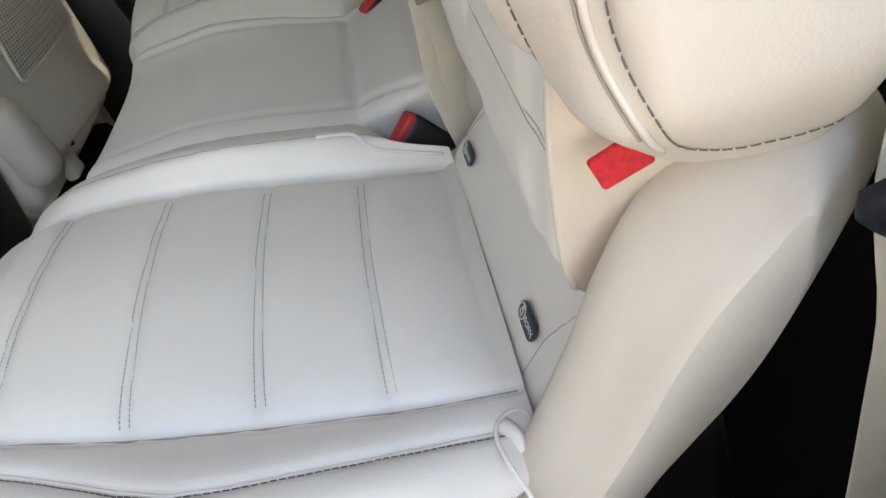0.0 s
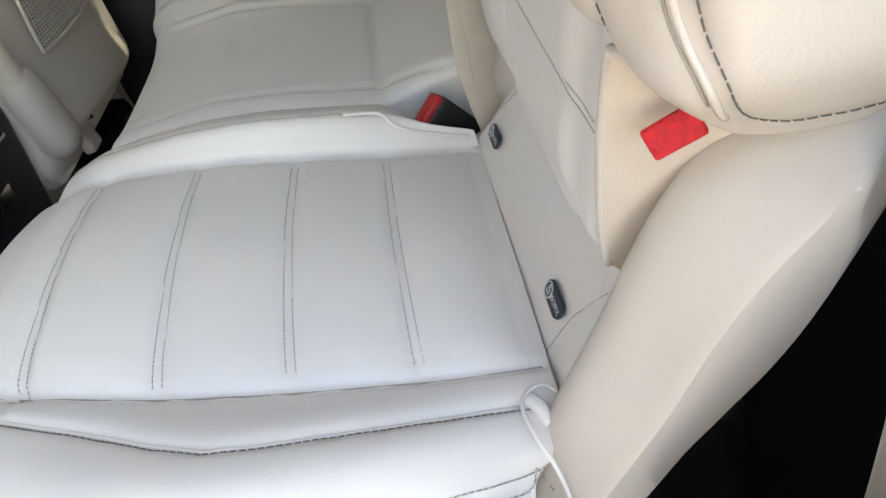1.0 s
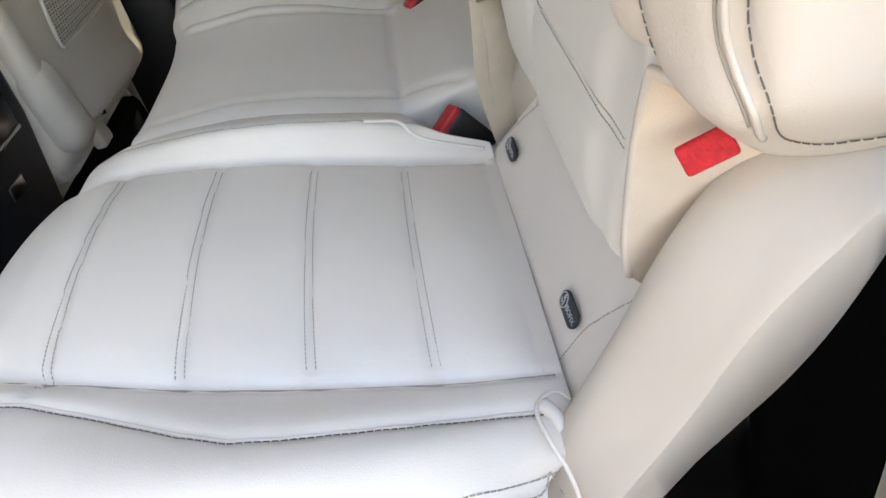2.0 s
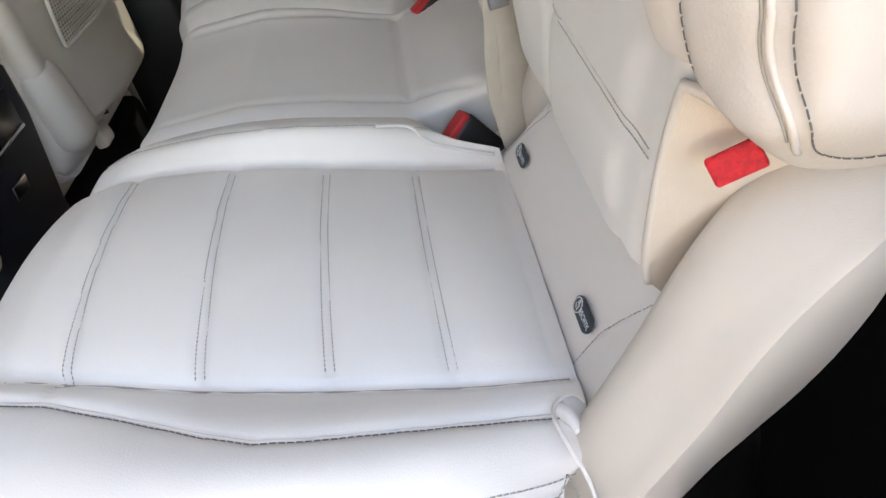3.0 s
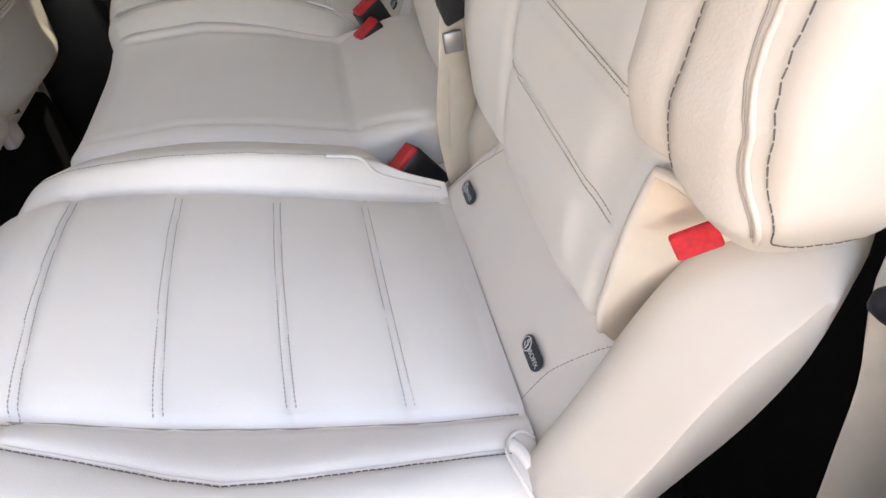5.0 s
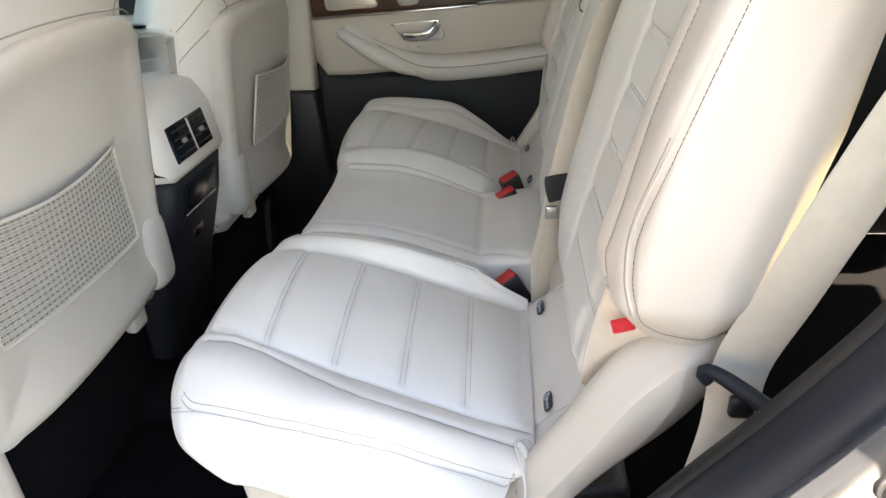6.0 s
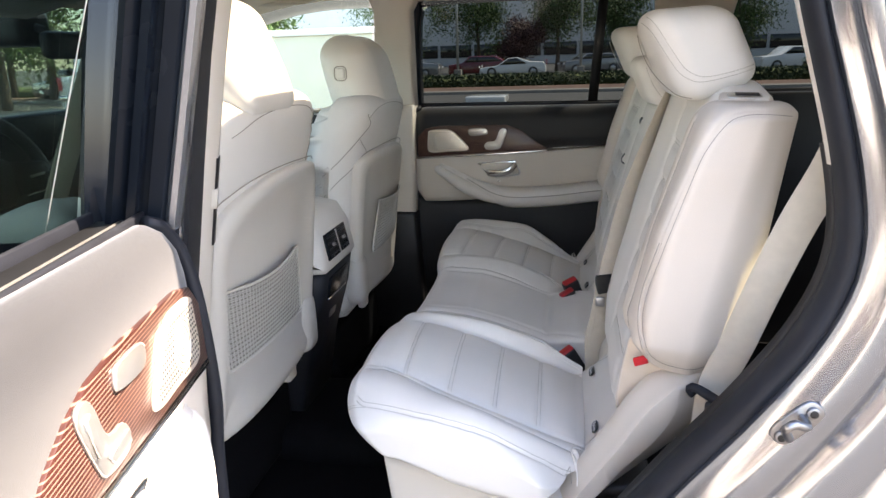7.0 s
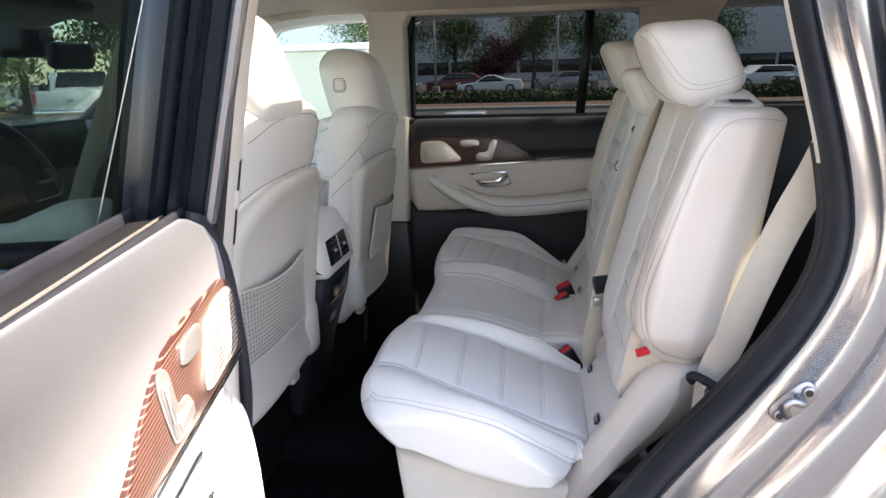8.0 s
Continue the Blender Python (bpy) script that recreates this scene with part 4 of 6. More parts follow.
    P("channel_edge", slab([(.0, 1.345), (1.0, 1.345), (1.0, 1.3525), (.0, 1.3525)], -.076, -.073, .001, lambda u, v, w: (u, w, v)), SILVER)
    P("glass_wiper", slab([(.0, 1.34), (1.0, 1.34), (1.0, 1.362), (.0, 1.362)], -.118, -.111, .002, lambda u, v, w: (u, w, v)), RUBBER)
    P("belt_sill", slab([(.0, 1.325), (1.0, 1.335), (1.0, 1.35), (.0, 1.34)], -.165, -.130, .006, lambda u, v, w: (u, w, v)), GLOSSBLACK)
    lean = .16 if mirrored else .26

    def tilt(u, n, z):
        return (u, n + lean * max(0, z - 1.36), z)
    fh = 0 if mirrored else -.045          # the open door shows its frame up to the hinge
    frame_pts = [(.000 + fh, 1.34), (.014 + 1.3 * fh, 1.60), (.030 + 1.4 * fh, 1.70), (.080 + fh, 1.738), (.45, 1.750), (.78, 1.745), (.885, 1.730), (.90, 1.69), (.93, 1.50), (.955, 1.35)]
    fr = smooth_path([(u, -.125, z) for u, z in frame_pts], 60)
    rings = []
    for i, p in enumerate(fr):
        q = np.array(tilt(*p))
        t = np.array(tilt(*fr[min(i + 1, 59)])) - np.array(tilt(*fr[max(i - 1, 0)]))
        t /= np.linalg.norm(t)
        m = np.cross(t, (0, 1, 0))
        rings.append([q + m * a + np.array((0, 1, 0)) * b for a, b in [(-.016, -.03), (.016, -.03), (.019, -.01), (.019, .03), (.01, .036), (-.012, .034), (-.018, .015)]])
    if not mirrored:
        rings = rings[16:]
    wf = P("window_frame", loft(rings), GLOSSBLACK, lab="gloss black window frame")
    if not mirrored:
        post, strip, pane_line = [], [], []
        for z in np.linspace(1.335, 1.745, 16):
            h = z - 1.36
            e, k = np.array((.0015 + .075 * h, -.013 + .26 * h)), np.array((.095 - .14 * h, -.124 + .30 * h))
            post.append([(*q, z) for q in (e + (-.03, -.002), e + (.0, -.010), e + (.004, -.014), e + (.006, -.030), e + (-.001, -.033), e + (-.001, -.039), e + (.016, -.042), e + (.016, -.052), e + (.006, -.055), e + (.010, -.060), e + (.018, -.068), e + (.016, -.076), e + (-.02, -.085), e + (-.04, -.07))])
            strip.append([(*q, z) for q in (e + (-.024, .006), e + (-.004, .006), e + (.002, .003), e + (.004, -.004), e + (.001, -.009), e + (-.024, -.006))])
            pane_line.append((*(k + (-.001, .003)), z))
        hp = P("hinge_post", loft(post), GLOSSBLACK, wf, "gloss black hinge post of the window frame", sharp=30)
        P("post_edge", loft(strip), PAINT, hp, "silver edge of the hinge post", sharp=40)
        # thin silver line drawn along the pane beside the hinge post
        P("pale_pane_line", tube(pane_line, .0007, 6), SILVER, hp)
    P("divider_bar", loft([[tilt(u + a, -.125 + b, z) for a, b in ((-.017, -.02), (.017, -.02), (.017, .02), (-.017, .02))] for u, z in ((.678, 1.35), (.692, 1.55), (.706, 1.745))]), BLACK, wf)
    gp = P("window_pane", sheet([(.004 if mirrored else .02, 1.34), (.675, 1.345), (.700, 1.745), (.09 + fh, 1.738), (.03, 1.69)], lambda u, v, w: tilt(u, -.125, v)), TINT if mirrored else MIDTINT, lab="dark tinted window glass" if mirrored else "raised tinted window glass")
    g2 = P("quarter_pane", sheet([(.688, 1.345), (.94, 1.35), (.88, 1.73), (.715, 1.745)], lambda u, v, w: tilt(u, -.125, v)), TINT, lab="small tinted quarter glass")
    # outer skin and shut face
    S("outer_skin", [(.0, .48), (.80, .48), (.95, .66), (1.05, .85), (1.05, 1.33), (.0, 1.325)], -.205, -.155, .02, PAINT, lab="silver painted outer skin")
    S("door_core", [(.002, .49), (.79, .49), (.93, .66), (1.03, .85), (1.03, 1.325), (.002, 1.32)], -.158, -.062, .012, PAINT)
    P("shut_seal", tube(smooth_path([(-.006, -.04, .55), (-.006, -.035, .9), (-.006, -.032, 1.15), (-.005, -.040, 1.27), (-.002, -.052, 1.315)], 26), .012, 8), RUBBER, lab="black rubber edge seal")
    P("edge_trim", tube(smooth_path([(.030, -.040, 1.350), (.012, -.030, 1.342), (.0, -.022, 1.322), (-.007, -.012, 1.29), (-.009, -.004, 1.22), (-.009, .0, 1.10), (-.009, -.008, 1.0), (-.008, -.014, .80), (-.006, -.02, .56)], 40), .010, 8), RUBBER, lab="black rubber trim along the hinge edge")
    return d


def far_place(u, n, z):
    return (u - .66, .712 - n, z)


DOOR_DIR, DOOR_IN = np.array((.2776, -.9607)), np.array((.9607, .2776))
DOOR_ORG = np.array((-.525, -1.052))


def near_place(u, n, z):
    p = DOOR_ORG + DOOR_DIR * u + DOOR_IN * n
    return (p[0], p[1], z + .008 + .045 * min(u, .5))


car_door("far_rear_door", far_place, True, (-.2, .74, .5), "closed rear door with charcoal, cream and wood lining and tinted window", (DARKTRIM, "charcoal upper lining"))
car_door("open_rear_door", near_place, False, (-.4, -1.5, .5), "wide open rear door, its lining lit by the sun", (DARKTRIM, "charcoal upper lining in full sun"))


# ---------------------------------------------------------------- rear seats
def line2(pts, n=80):
    return smooth_path(pts, n)


def isofix_badge(P, parent, mirrored, y):
    """Oval marker with a round pictogram and lettering, on the lower back panel."""
    c = np.array((-.0004, y, .857))
    nrm = np.array((-.78, 0, .626))
    up = np.array((.626, 0, .78))
    side = np.array((0, 1, 0))

    def at(u, v, w):
        return tuple(c + side * u + up * v + nrm * w)
    ring = [(.0105 + .0075 * math.cos(a), .0075 * math.sin(a)) for a in np.linspace(-math.pi / 2, math.pi / 2, 10)] + \
           [(-.0105 + .0075 * math.cos(a), .0075 * math.sin(a)) for a in np.linspace(math.pi / 2, 3 * math.pi / 2, 10)]
    b = P("isofix_badge", slab(ring, 0, .0036, .0012, at), BADGE, parent, "slate oval child-seat anchor marker")
    rim = [at(.0098 + .0062 * math.cos(a), .0062 * math.sin(a), .0037) for a in np.linspace(0, 2 * math.pi, 24, endpoint=False)]
    P("pictogram_ring", tube(rim, .0006, 5, closed=True), PRINT, b)
    P("pictogram", join(tube([at(.0078, -.0036, .0037), at(.0078, .0012, .0037), at(.0112, .0024, .0037)], .0007, 5), tube([at(.0098, -.003, .0037), at(.0128, .0, .0037)], .0006, 5),
                        tube([at(.0098 + .0012 * math.cos(a), .0035 + .0012 * math.sin(a), .0037) for a in np.linspace(0, 2 * math.pi, 8, endpoint=False)], .0005, 5, closed=True)), PRINT, b)
    return b, c, side, up, nrm


# lines across the outer cushion, door side first: y and z over x
CX = [-.475, -.44, -.40, -.36, -.30, -.25, -.22, -.19, -.15, -.11, -.08, -.045, -.02]
CUSHION_LINES = {
    "C": ([-.765, -.775, -.788, -.797, -.806, -.810, -.811, -.808, -.799, -.787, -.776, -.760, -.750], [.944, .957, .960, .959, .954, .945, .936, .925, .905, .885, .869, .850, .838]),
    "B": ([-.680, -.682, -.685, -.693, -.714, -.736, -.746, -.745, -.737, -.729, -.723, -.717, -.714], [.956, .972, .974, .967, .951, .945, .940, .928, .906, .883, .866, .848, .838]),
    "A": ([-.640, -.648, -.658, -.667, -.678, -.684, -.687, -.688, -.688, -.687, -.686, -.684, -.682], [.948, .963, .964, .956, .938, .921, .912, .901, .886, .869, .858, .846, .838]),
    "Ai": ([-.402, -.398, -.395, -.394, -.393, -.391, -.390, -.389, -.389, -.389, -.388, -.385, -.383], [.940, .950, .951, .944, .930, .913, .902, .890, .875, .860, .849, .836, .828]),
    "Bi": ([-.350, -.352, -.355, -.359, -.363, -.365, -.364, -.362, -.358, -.352, -.346, -.342, -.340], [.942, .956, .961, .961, .957, .948, .940, .929, .914, .894, .878, .858, .846]),
    "Ei": ([-.296, -.294, -.292, -.290, -.288, -.286, -.284, -.282, -.280, -.280, -.280, -.280, -.280], [.915, .928, .931, .930, .922, .910, .900, .889, .875, .862, .852, .840, .830]),
}


def cushion_line(key, x):
    y, z = CUSHION_LINES[key]
    return np.interp(x, CX, y), np.interp(x, CX, z)


def cushion_top(x, y):
    """Height of the cushion: door-side roll, sunken pleated panel, roll beside the middle seat."""
    keys = ["C", "B", "A", "Ai", "Bi", "Ei"]
    ys, zs = zip(*(cushion_line(k, x) for k in keys))
    top = np.where(y < ys[0], zs[0] - .35 * (ys[0] - y), zs[-1] - .25 * np.maximum(0, y - ys[-1]))
    for k in range(5):
        q = (y - ys[k]) / (ys[k + 1] - ys[k])
        ok = (q >= 0) & (q <= 1)
        q = np.clip(q, 0, 1)
        if keys[k] == "A":
            e = zs[k] + (zs[k + 1] - zs[k]) * q + (.0105 * np.sin(math.pi * q) ** .55 + .004 * np.sin(math.pi * q)) * step(-x, .02, .09)
        elif keys[k] == "C":
            e = zs[k] + (zs[k + 1] - zs[k]) * q + .012 * np.sin(math.pi * q) * step(-x, .03, .12)
        elif keys[k] == "B":
            e = zs[k] + (zs[k + 1] - zs[k]) * (.45 * q + .55 * q * q * (3 - 2 * q)) + .003 * np.sin(math.pi * q)
        elif keys[k] == "Ai":
            e = zs[k] + (zs[k + 1] - zs[k]) * np.sin(q * math.pi / 2) ** .9
        else:
            e = zs[k] + (zs[k + 1] - zs[k]) * q + .003 * np.sin(math.pi * q)
        top = np.where(ok, e, top)
    return top


PLEATS = ((-.106, -.114), (-.188, -.199), (-.273, -.287), (-.360, -.380))     # x at the door side and at the inner side


def pleat_x(k, y):
    q = np.clip((y + .686) / .29, 0, 1)
    return PLEATS[k][0] + (PLEATS[k][1] - PLEATS[k][0]) * q


def cushion_geo():
    v, f = rbox((-.466, -.825, 0), (-.02, -.275, .15), .036, (110, 190, 20))
    v = np.array(v)
    x, y, h = v[:, 0].copy(), v[:, 1].copy(), v[:, 2] / .15
    rows = np.unique(np.round(y, 6))
    src = [-.825] + [rows[np.argmin(np.abs(rows - r))] for r in (-.803, -.737, -.685, -.391, -.368)] + [-.275]
    dst = [np.full(len(x), -.825)] + [cushion_line(k, x)[0] for k in ("C", "B", "A", "Ai", "Bi")] + [np.full(len(x), -.275)]
    yw = y.copy()
    for k in range(6):
        ok = (y >= src[k] - 1e-7) & (y <= src[k + 1] + 1e-7)
        yw = np.where(ok, dst[k] + (dst[k + 1] - dst[k]) * (y - src[k]) / (src[k + 1] - src[k]), yw)
    y = yw
    top = cushion_top(x, y)
    # soft pads between the pleats
    yA, yAi = cushion_line("A", x)[0], cushion_line("Ai", x)[0]
    mid = step(y, yA, yA + .03) * step(-y, -yAi, -yAi + .03)
    edges = [np.full(len(x), -.035)] + [pleat_x(k, y) for k in range(4)] + [np.full(len(x), -.455)]
    for a, b in zip(edges[:-1], edges[1:]):
        q = np.clip((x - a) / (b - a), 0, 1)
        top += .0036 * mid * np.sin(math.pi * q) ** .7 * ((q > 0) & (q < 1))
    bot = np.interp(x, [-.475, -.41, -.31, -.15, -.09, -.05, -.02], [.868, .860, .824, .797, .806, .825, .83])
    v[:, 2] = bot + h * (top - bot)
    x = -.02 + (x + .02) * (1 - .16 * np.clip(1 - h, 0, 1) ** 1.6)
    t = np.abs((y + .55) / .275)
    x = -.02 + (x + .02) * (1 - .075 * t ** 3.5)
    v[:, 2] -= .012 * h * step(-x, .38, .46) * np.clip((y + .55) / .275, 0, 1) ** 2
    k = step(x, -.115, -.055)
    y = y - .070 * k * step(y, -.385, -.28)
    x = x - .022 * step(-y, .715, .79) * step(x, -.22, -.02)
    k2 = step(x, -.10, -.035)
    y = y + .046 * k2 * step(-y, .735, .82)
    v[:, 0], v[:, 1] = x, y
    return v, f


def front_curve(z):
    return np.interp(z, [.80, .92, .95, 1.02, 1.09, 1.3, 1.45, 1.52], [.045, .030, .028, .040, .057, .112, .152, .172])


def back_geo():
    v, f = rbox((0, -.745, .915), (.12, -.288, 1.488), .032, (18, 90, 110))
    v = np.array(v)
    s, y, z = v[:, 0] / .12, v[:, 1], v[:, 2]
    out = front_curve(z) + s * np.interp(z, [.9, 1.1, 1.4, 1.5], [.11, .11, .095, .075])
    w = (1 - s)
    out -= w * .014 * bumpf(y, -.50, -.22) * step(z, .9, 1.05)
    out -= w * .022 * bumpf(y, -.82, -.68) * step(z, 1.05, 1.12)
    mid = step(y, -.69, -.66) * step(-y, .47, .50)
    out -= w * .006 * mid * np.abs(np.sin(math.pi * (z - 1.022) / .070)) ** .7
    v[:, 0] = out
    door = np.interp(z, [.915, .96, 1.0, 1.06, 1.085], [-.694, -.700, -.708, -.728, -.743])
    inner = np.interp(z, [.90, .95, 1.02, 1.10, 1.20], [-.388, -.352, -.318, -.298, -.288])
    v[:, 1] = np.where(y < -.60, -.60 + (y + .60) * (door + .60) / -.145, np.where(y > -.45, -.45 + (y + .45) * (inner + .45) / .162, y))
    v[:, 2] = z - .020 * step(-y, .62, .745) * step(z, 1.3, 1.5) - .012 * step(y, -.4, -.29) * step(z, 1.3, 1.5)
    return v, f


def bolster_geo():
    v, f = rbox((0, -.800, 1.030), (.16, -.712, 1.466), .026, (40, 44, 90))
    v = np.array(v)
    s, y, z = v[:, 0] / .16, v[:, 1].copy(), v[:, 2].copy()
    xf = np.interp(z, [1.03, 1.08, 1.14, 1.29, 1.43, 1.48], [.062, .036, .030, .068, .112, .135])
    xr = np.interp(z, [1.03, 1.10, 1.176, 1.255, 1.40, 1.45, 1.466], [.182, .198, .217, .234, .252, .258, .252])
    v[:, 0] = xf + (xr - xf) * s + (1 - s) ** 2 * (.006 * step(-y, .730, .755) + .014 * step(-y, .752, .795) * step(z, 1.06, 1.13)) * (1 - .8 * step(z, 1.15, 1.28))
    v[:, 1] = y - np.interp(z, [1.03, 1.09, 1.16, 1.24, 1.30, 1.38, 1.44, 1.466], [0, .006, .014, .018, .024, .028, .022, .014]) * (1 - s) * step(-y, .72, .80) + .026 * step(-z, -1.10, -1.03) * step(-y, .72, .79) + .030 * step(s, .55, 1) * step(-y, .72, .79)
    v[:, 2] = z + .052 * np.clip(1 - s, 0, 1) ** 3.5 * step(-z, -1.14, -1.03) * (.5 + .5 * step(y, -.80, -.72)) - .004 * s * step(z, 1.4, 1.478)
    return v, f


def headrest_geo(yc, corners, w, r=.045, n=(26, 36, 26)):
    """A padded block whose side view spans four (x, z) corners: front top, front bottom, rear bottom, rear top."""
    ft, fb, rb, rt = (np.array(q) for q in corners)
    d, h = np.linalg.norm(rt - ft), np.linalg.norm(ft - fb)
    v, f = rbox((0, -w / 2, 0), (d, w / 2, h), r, n)
    v = np.array(v)
    s, t, q = v[:, 0] / d, v[:, 2] / h, 2 * v[:, 1] / w
    p = (fb[None] * ((1 - s) * (1 - t))[:, None] + ft[None] * ((1 - s) * t)[:, None] + rb[None] * (s * (1 - t))[:, None] + rt[None] * (s * t)[:, None])
    x = p[:, 0] + .016 * q ** 2 * (1 - s)
    z = p[:, 1] + .006 * (1 - q ** 2) * t
    return np.stack([x, yc + v[:, 1] * (1 - .06 * t), z], 1), f


def outer_seat(mirrored):
    """An outer rear seat; the far one is the mirror image of the near one."""
    sgn = "far" if mirrored else "near"
    base = (-.2, -.55 if not mirrored else 2 * YC + .55, .47)
    seat = thing("passenger_seat", base, "cream leather outer rear seat with pleated cushion and anchor markers", "car seat", "rear seats")

    def P(nm, geo, mat, parent=None, lab="", **k):
        if mirrored:
            geo = mirror_y(geo, YC)
        return part(nm, geo, mat, parent or seat, lab, **k)
    # cushion
    g = cushion_geo()
    seams = {}
    xs = np.linspace(-.026, -.430, 80)
    A, B, C, Ai, Bi = (np.stack([xs, cushion_line(k, xs)[0]], 1) for k in ("A", "B", "C", "Ai", "Bi"))
    B = B[3:]
    C = np.concatenate([C[3:62], smooth_path([C[62], (-.405, -.786), (-.425, -.770)], 10)])
    Bi = Bi[8:]
    for key, ln, dep, wid in (("A", A, .004, .005), ("Ai", Ai, .003, .005), ("B", B, .0024, .0045), ("Bi", Bi, .0024, .0045), ("C", C, .002, .0045)):
        l3, n3 = drop(g, ln, 2, 1)
        seams[key] = l3
        g = groove(g, l3, dep, wid)
    pleats = []
    for k in range(4):
        ys = np.linspace(-.684, -.394, 60)
        l3, _ = drop(g, np.stack([pleat_x(k, ys), ys], 1), 2, 1)
        g = groove(g, l3, .0030, .0048)
        pleats.append(l3[2:-3, :2])
    cush = P("cushion", g, LEATHER, lab="cream leather cushion with four pleats")
    nn = normals(g)
    for pl in pleats:
        for s in (-.0033, .0033):
            l3, n3 = drop(g, pl + np.array((s, 0)), 2, 1, nn)
            P("pleat_stitching", stitches(l3, n3, .0030, .0009, .0009, .0006), THREAD, cush)
    for ln, off in ((B, (0, -.0036)), (Bi, (0, -.0034)), (C, (0, -.0022)), (C, (0, .0050))):
        l3, n3 = drop(g, ln + np.array(off), 2, 1, nn)
        P("seam_stitching", stitches(l3, n3, .0046, .0006, .0012, .0008), THREAD_D if ln is B and not mirrored else THREAD, cush)
    for off in (0, .006):
        fl = smooth_path([(-.790 + off, .951), (-.779 + off, .938), (-.765 + off, .915), (-.752 + off, .893), (-.742 + off, .876)], 40)
        l3, n3 = drop(g, fl, 0, -1, nn)
        P("seam_stitching", stitches(l3, n3, .0046, .0006, .0010, .0007), THREAD, cush)
    lw, n3 = drop(g, B, 2, 1, nn)
    P("piping", tube(lw - n3 * .0006 + np.array((0, .0008, 0)), .0016, 6), LEATHER, cush)
    for ln in (A, Ai):
        l3, n3 = drop(g, ln, 2, 1, nn)
        P("fold_seam", tube(smooth_path(l3[::5], 60) + np.array((0, 0, .0003)), .0008, 5), SEAM, cush)
    welt = smooth_path([(-.021, -.713, .846), (-.027, -.705, .846), (-.036, -.707, .850), (-.043, -.716, .855), (-.045, -.727, .857), (-.043, -.740, .858), (-.040, -.752, .855), (-.036, -.763, .846), (-.034, -.772, .834), (-.034, -.778, .820)], 40)
    P("corner_welt", tube(welt, np.interp(np.arange(40), [0, 6, 12, 30, 39], [.0010, .0014, .0016, .0016, .0012]), 9), LEATHER, cush, "folded leather welt on the rear corner")
    P("corner_fold", tube(smooth_path([(-.040, -.712, .844), (-.034, -.722, .846), (-.031, -.733, .843)], 12), np.linspace(.0065, .004, 12), 10), LEATHER, cush)
    rim = smooth_path([(-.141, -.364, .910), (-.113, -.358, .897), (-.103, -.360, .889), (-.098, -.367, .882), (-.086, -.373, .873), (-.062, -.374, .859), (-.039, -.374, .846), (-.028, -.374, .840)], 40)
    P("pocket_rim", tube(rim + np.array((.0006, .0004, .0012)), .0019, 8), LEATHER, cush, "rolled leather rim of the buckle pocket")
    P("buckle_pocket", rbox((-.14, -.42, .72), (.02, -.255, .812), .012, (8, 8, 6)), LEATHER, cush)
    # base under the cushion
    base_pts = [(-.385, .845), (-.36, .62), (-.33, .47), (.03, .47), (.0, .735), (-.06, .785), (-.15, .79), (-.31, .826)]
    P("base_trim", slab(base_pts, -.775, -.33, .015, lambda u, v, w: (u, w, v)), PLASTIC, lab="cream plastic seat base")
    P("rear_base", rbox((-.05, -.74, .47), (.10, -.34, .80), .02, (6, 6, 6)), BLACK)
    # lower back panel with badges
    strip = rbox((0, -.724, .80), (.05, -.355, .955), .012, (8, 60, 30))
    sv = np.array(strip[0])
    sv[:, 1] -= step(sv[:, 1], -.60, -.355) * np.interp(sv[:, 2], [.80, .83, .90, .955], [-.008, .002, .040, .055])
    sv[:, 0] = sv[:, 0] + np.interp(sv[:, 2], [.80, .853, .90, .96], [-.045, .0, .036, .07])
    sv[:, 2] -= .035 * step(-sv[:, 1], .69, .73) * step(sv[:, 2], .88, .955)
    strip = (sv, strip[1])
    seams = [smooth_path(q, 34) for q in ([(-.668, .828), (-.671, .859), (-.690, .895), (-.704, .915)], [(-.369, .828), (-.390, .865), (-.420, .900), (-.436, .915)])]
    for q in seams:
        l3, n3 = drop(strip, q, 0, -1)
        strip = groove(strip, l3, .0018, .0035)
    low = P("lower_back_panel", strip, LEATHER)
    for q in seams:
        l3, n3 = drop(strip, q + np.array((.003, 0)), 0, -1)
        P("panel_stitching", stitches(l3, n3, .0034, .0010, .0010, .0006), THREAD, low)
    # gathered cloth beside the backrest
    pl_ = rbox((.0, -.42, .78), (.05, -.285, 1.02), .015, (8, 40, 20))
    pv = np.array(pl_[0])
    pv[:, 0] += np.interp(pv[:, 2], [.78, .86, .95, 1.02], [-.004, .018, .050, .070]) + .005 * np.sin((pv[:, 1] + .8 * pv[:, 2]) / .016)
    P("side_cloth", (pv, pl_[1]), SHELL, lab="gathered cream cloth beside the backrest")
    for yy in (-.645, -.416):
        b, c, side, up, nrm = isofix_badge(P, low, mirrored, yy)
        if mirrored:
            continue
        m = Matrix(((-side[0], up[0], nrm[0], 0), (-side[1], up[1], nrm[1], 0), (-side[2], up[2], nrm[2], 0), (0, 0, 0, 1)))
        # letters run down the marker, towards the door
        m = Matrix.Translation(c + nrm * .0038 - side * .0066) @ m
        text_mesh("ISOFIX", .0066, PRINT, "lettering", b, m)
    # backrest
    g = back_geo()
    seam2 = []
    for pz in (1.022, 1.093, 1.162, 1.232, 1.302, 1.372):
        ys = np.linspace(-.69, -.475, 50)
        zz = pz + .004 * (ys + .69) / .215
        l3, _ = drop(g, np.stack([ys, zz], 1), 0, -1)
        g = groove(g, l3, .004, .0065)
        seam2.append(np.stack([ys, zz], 1))
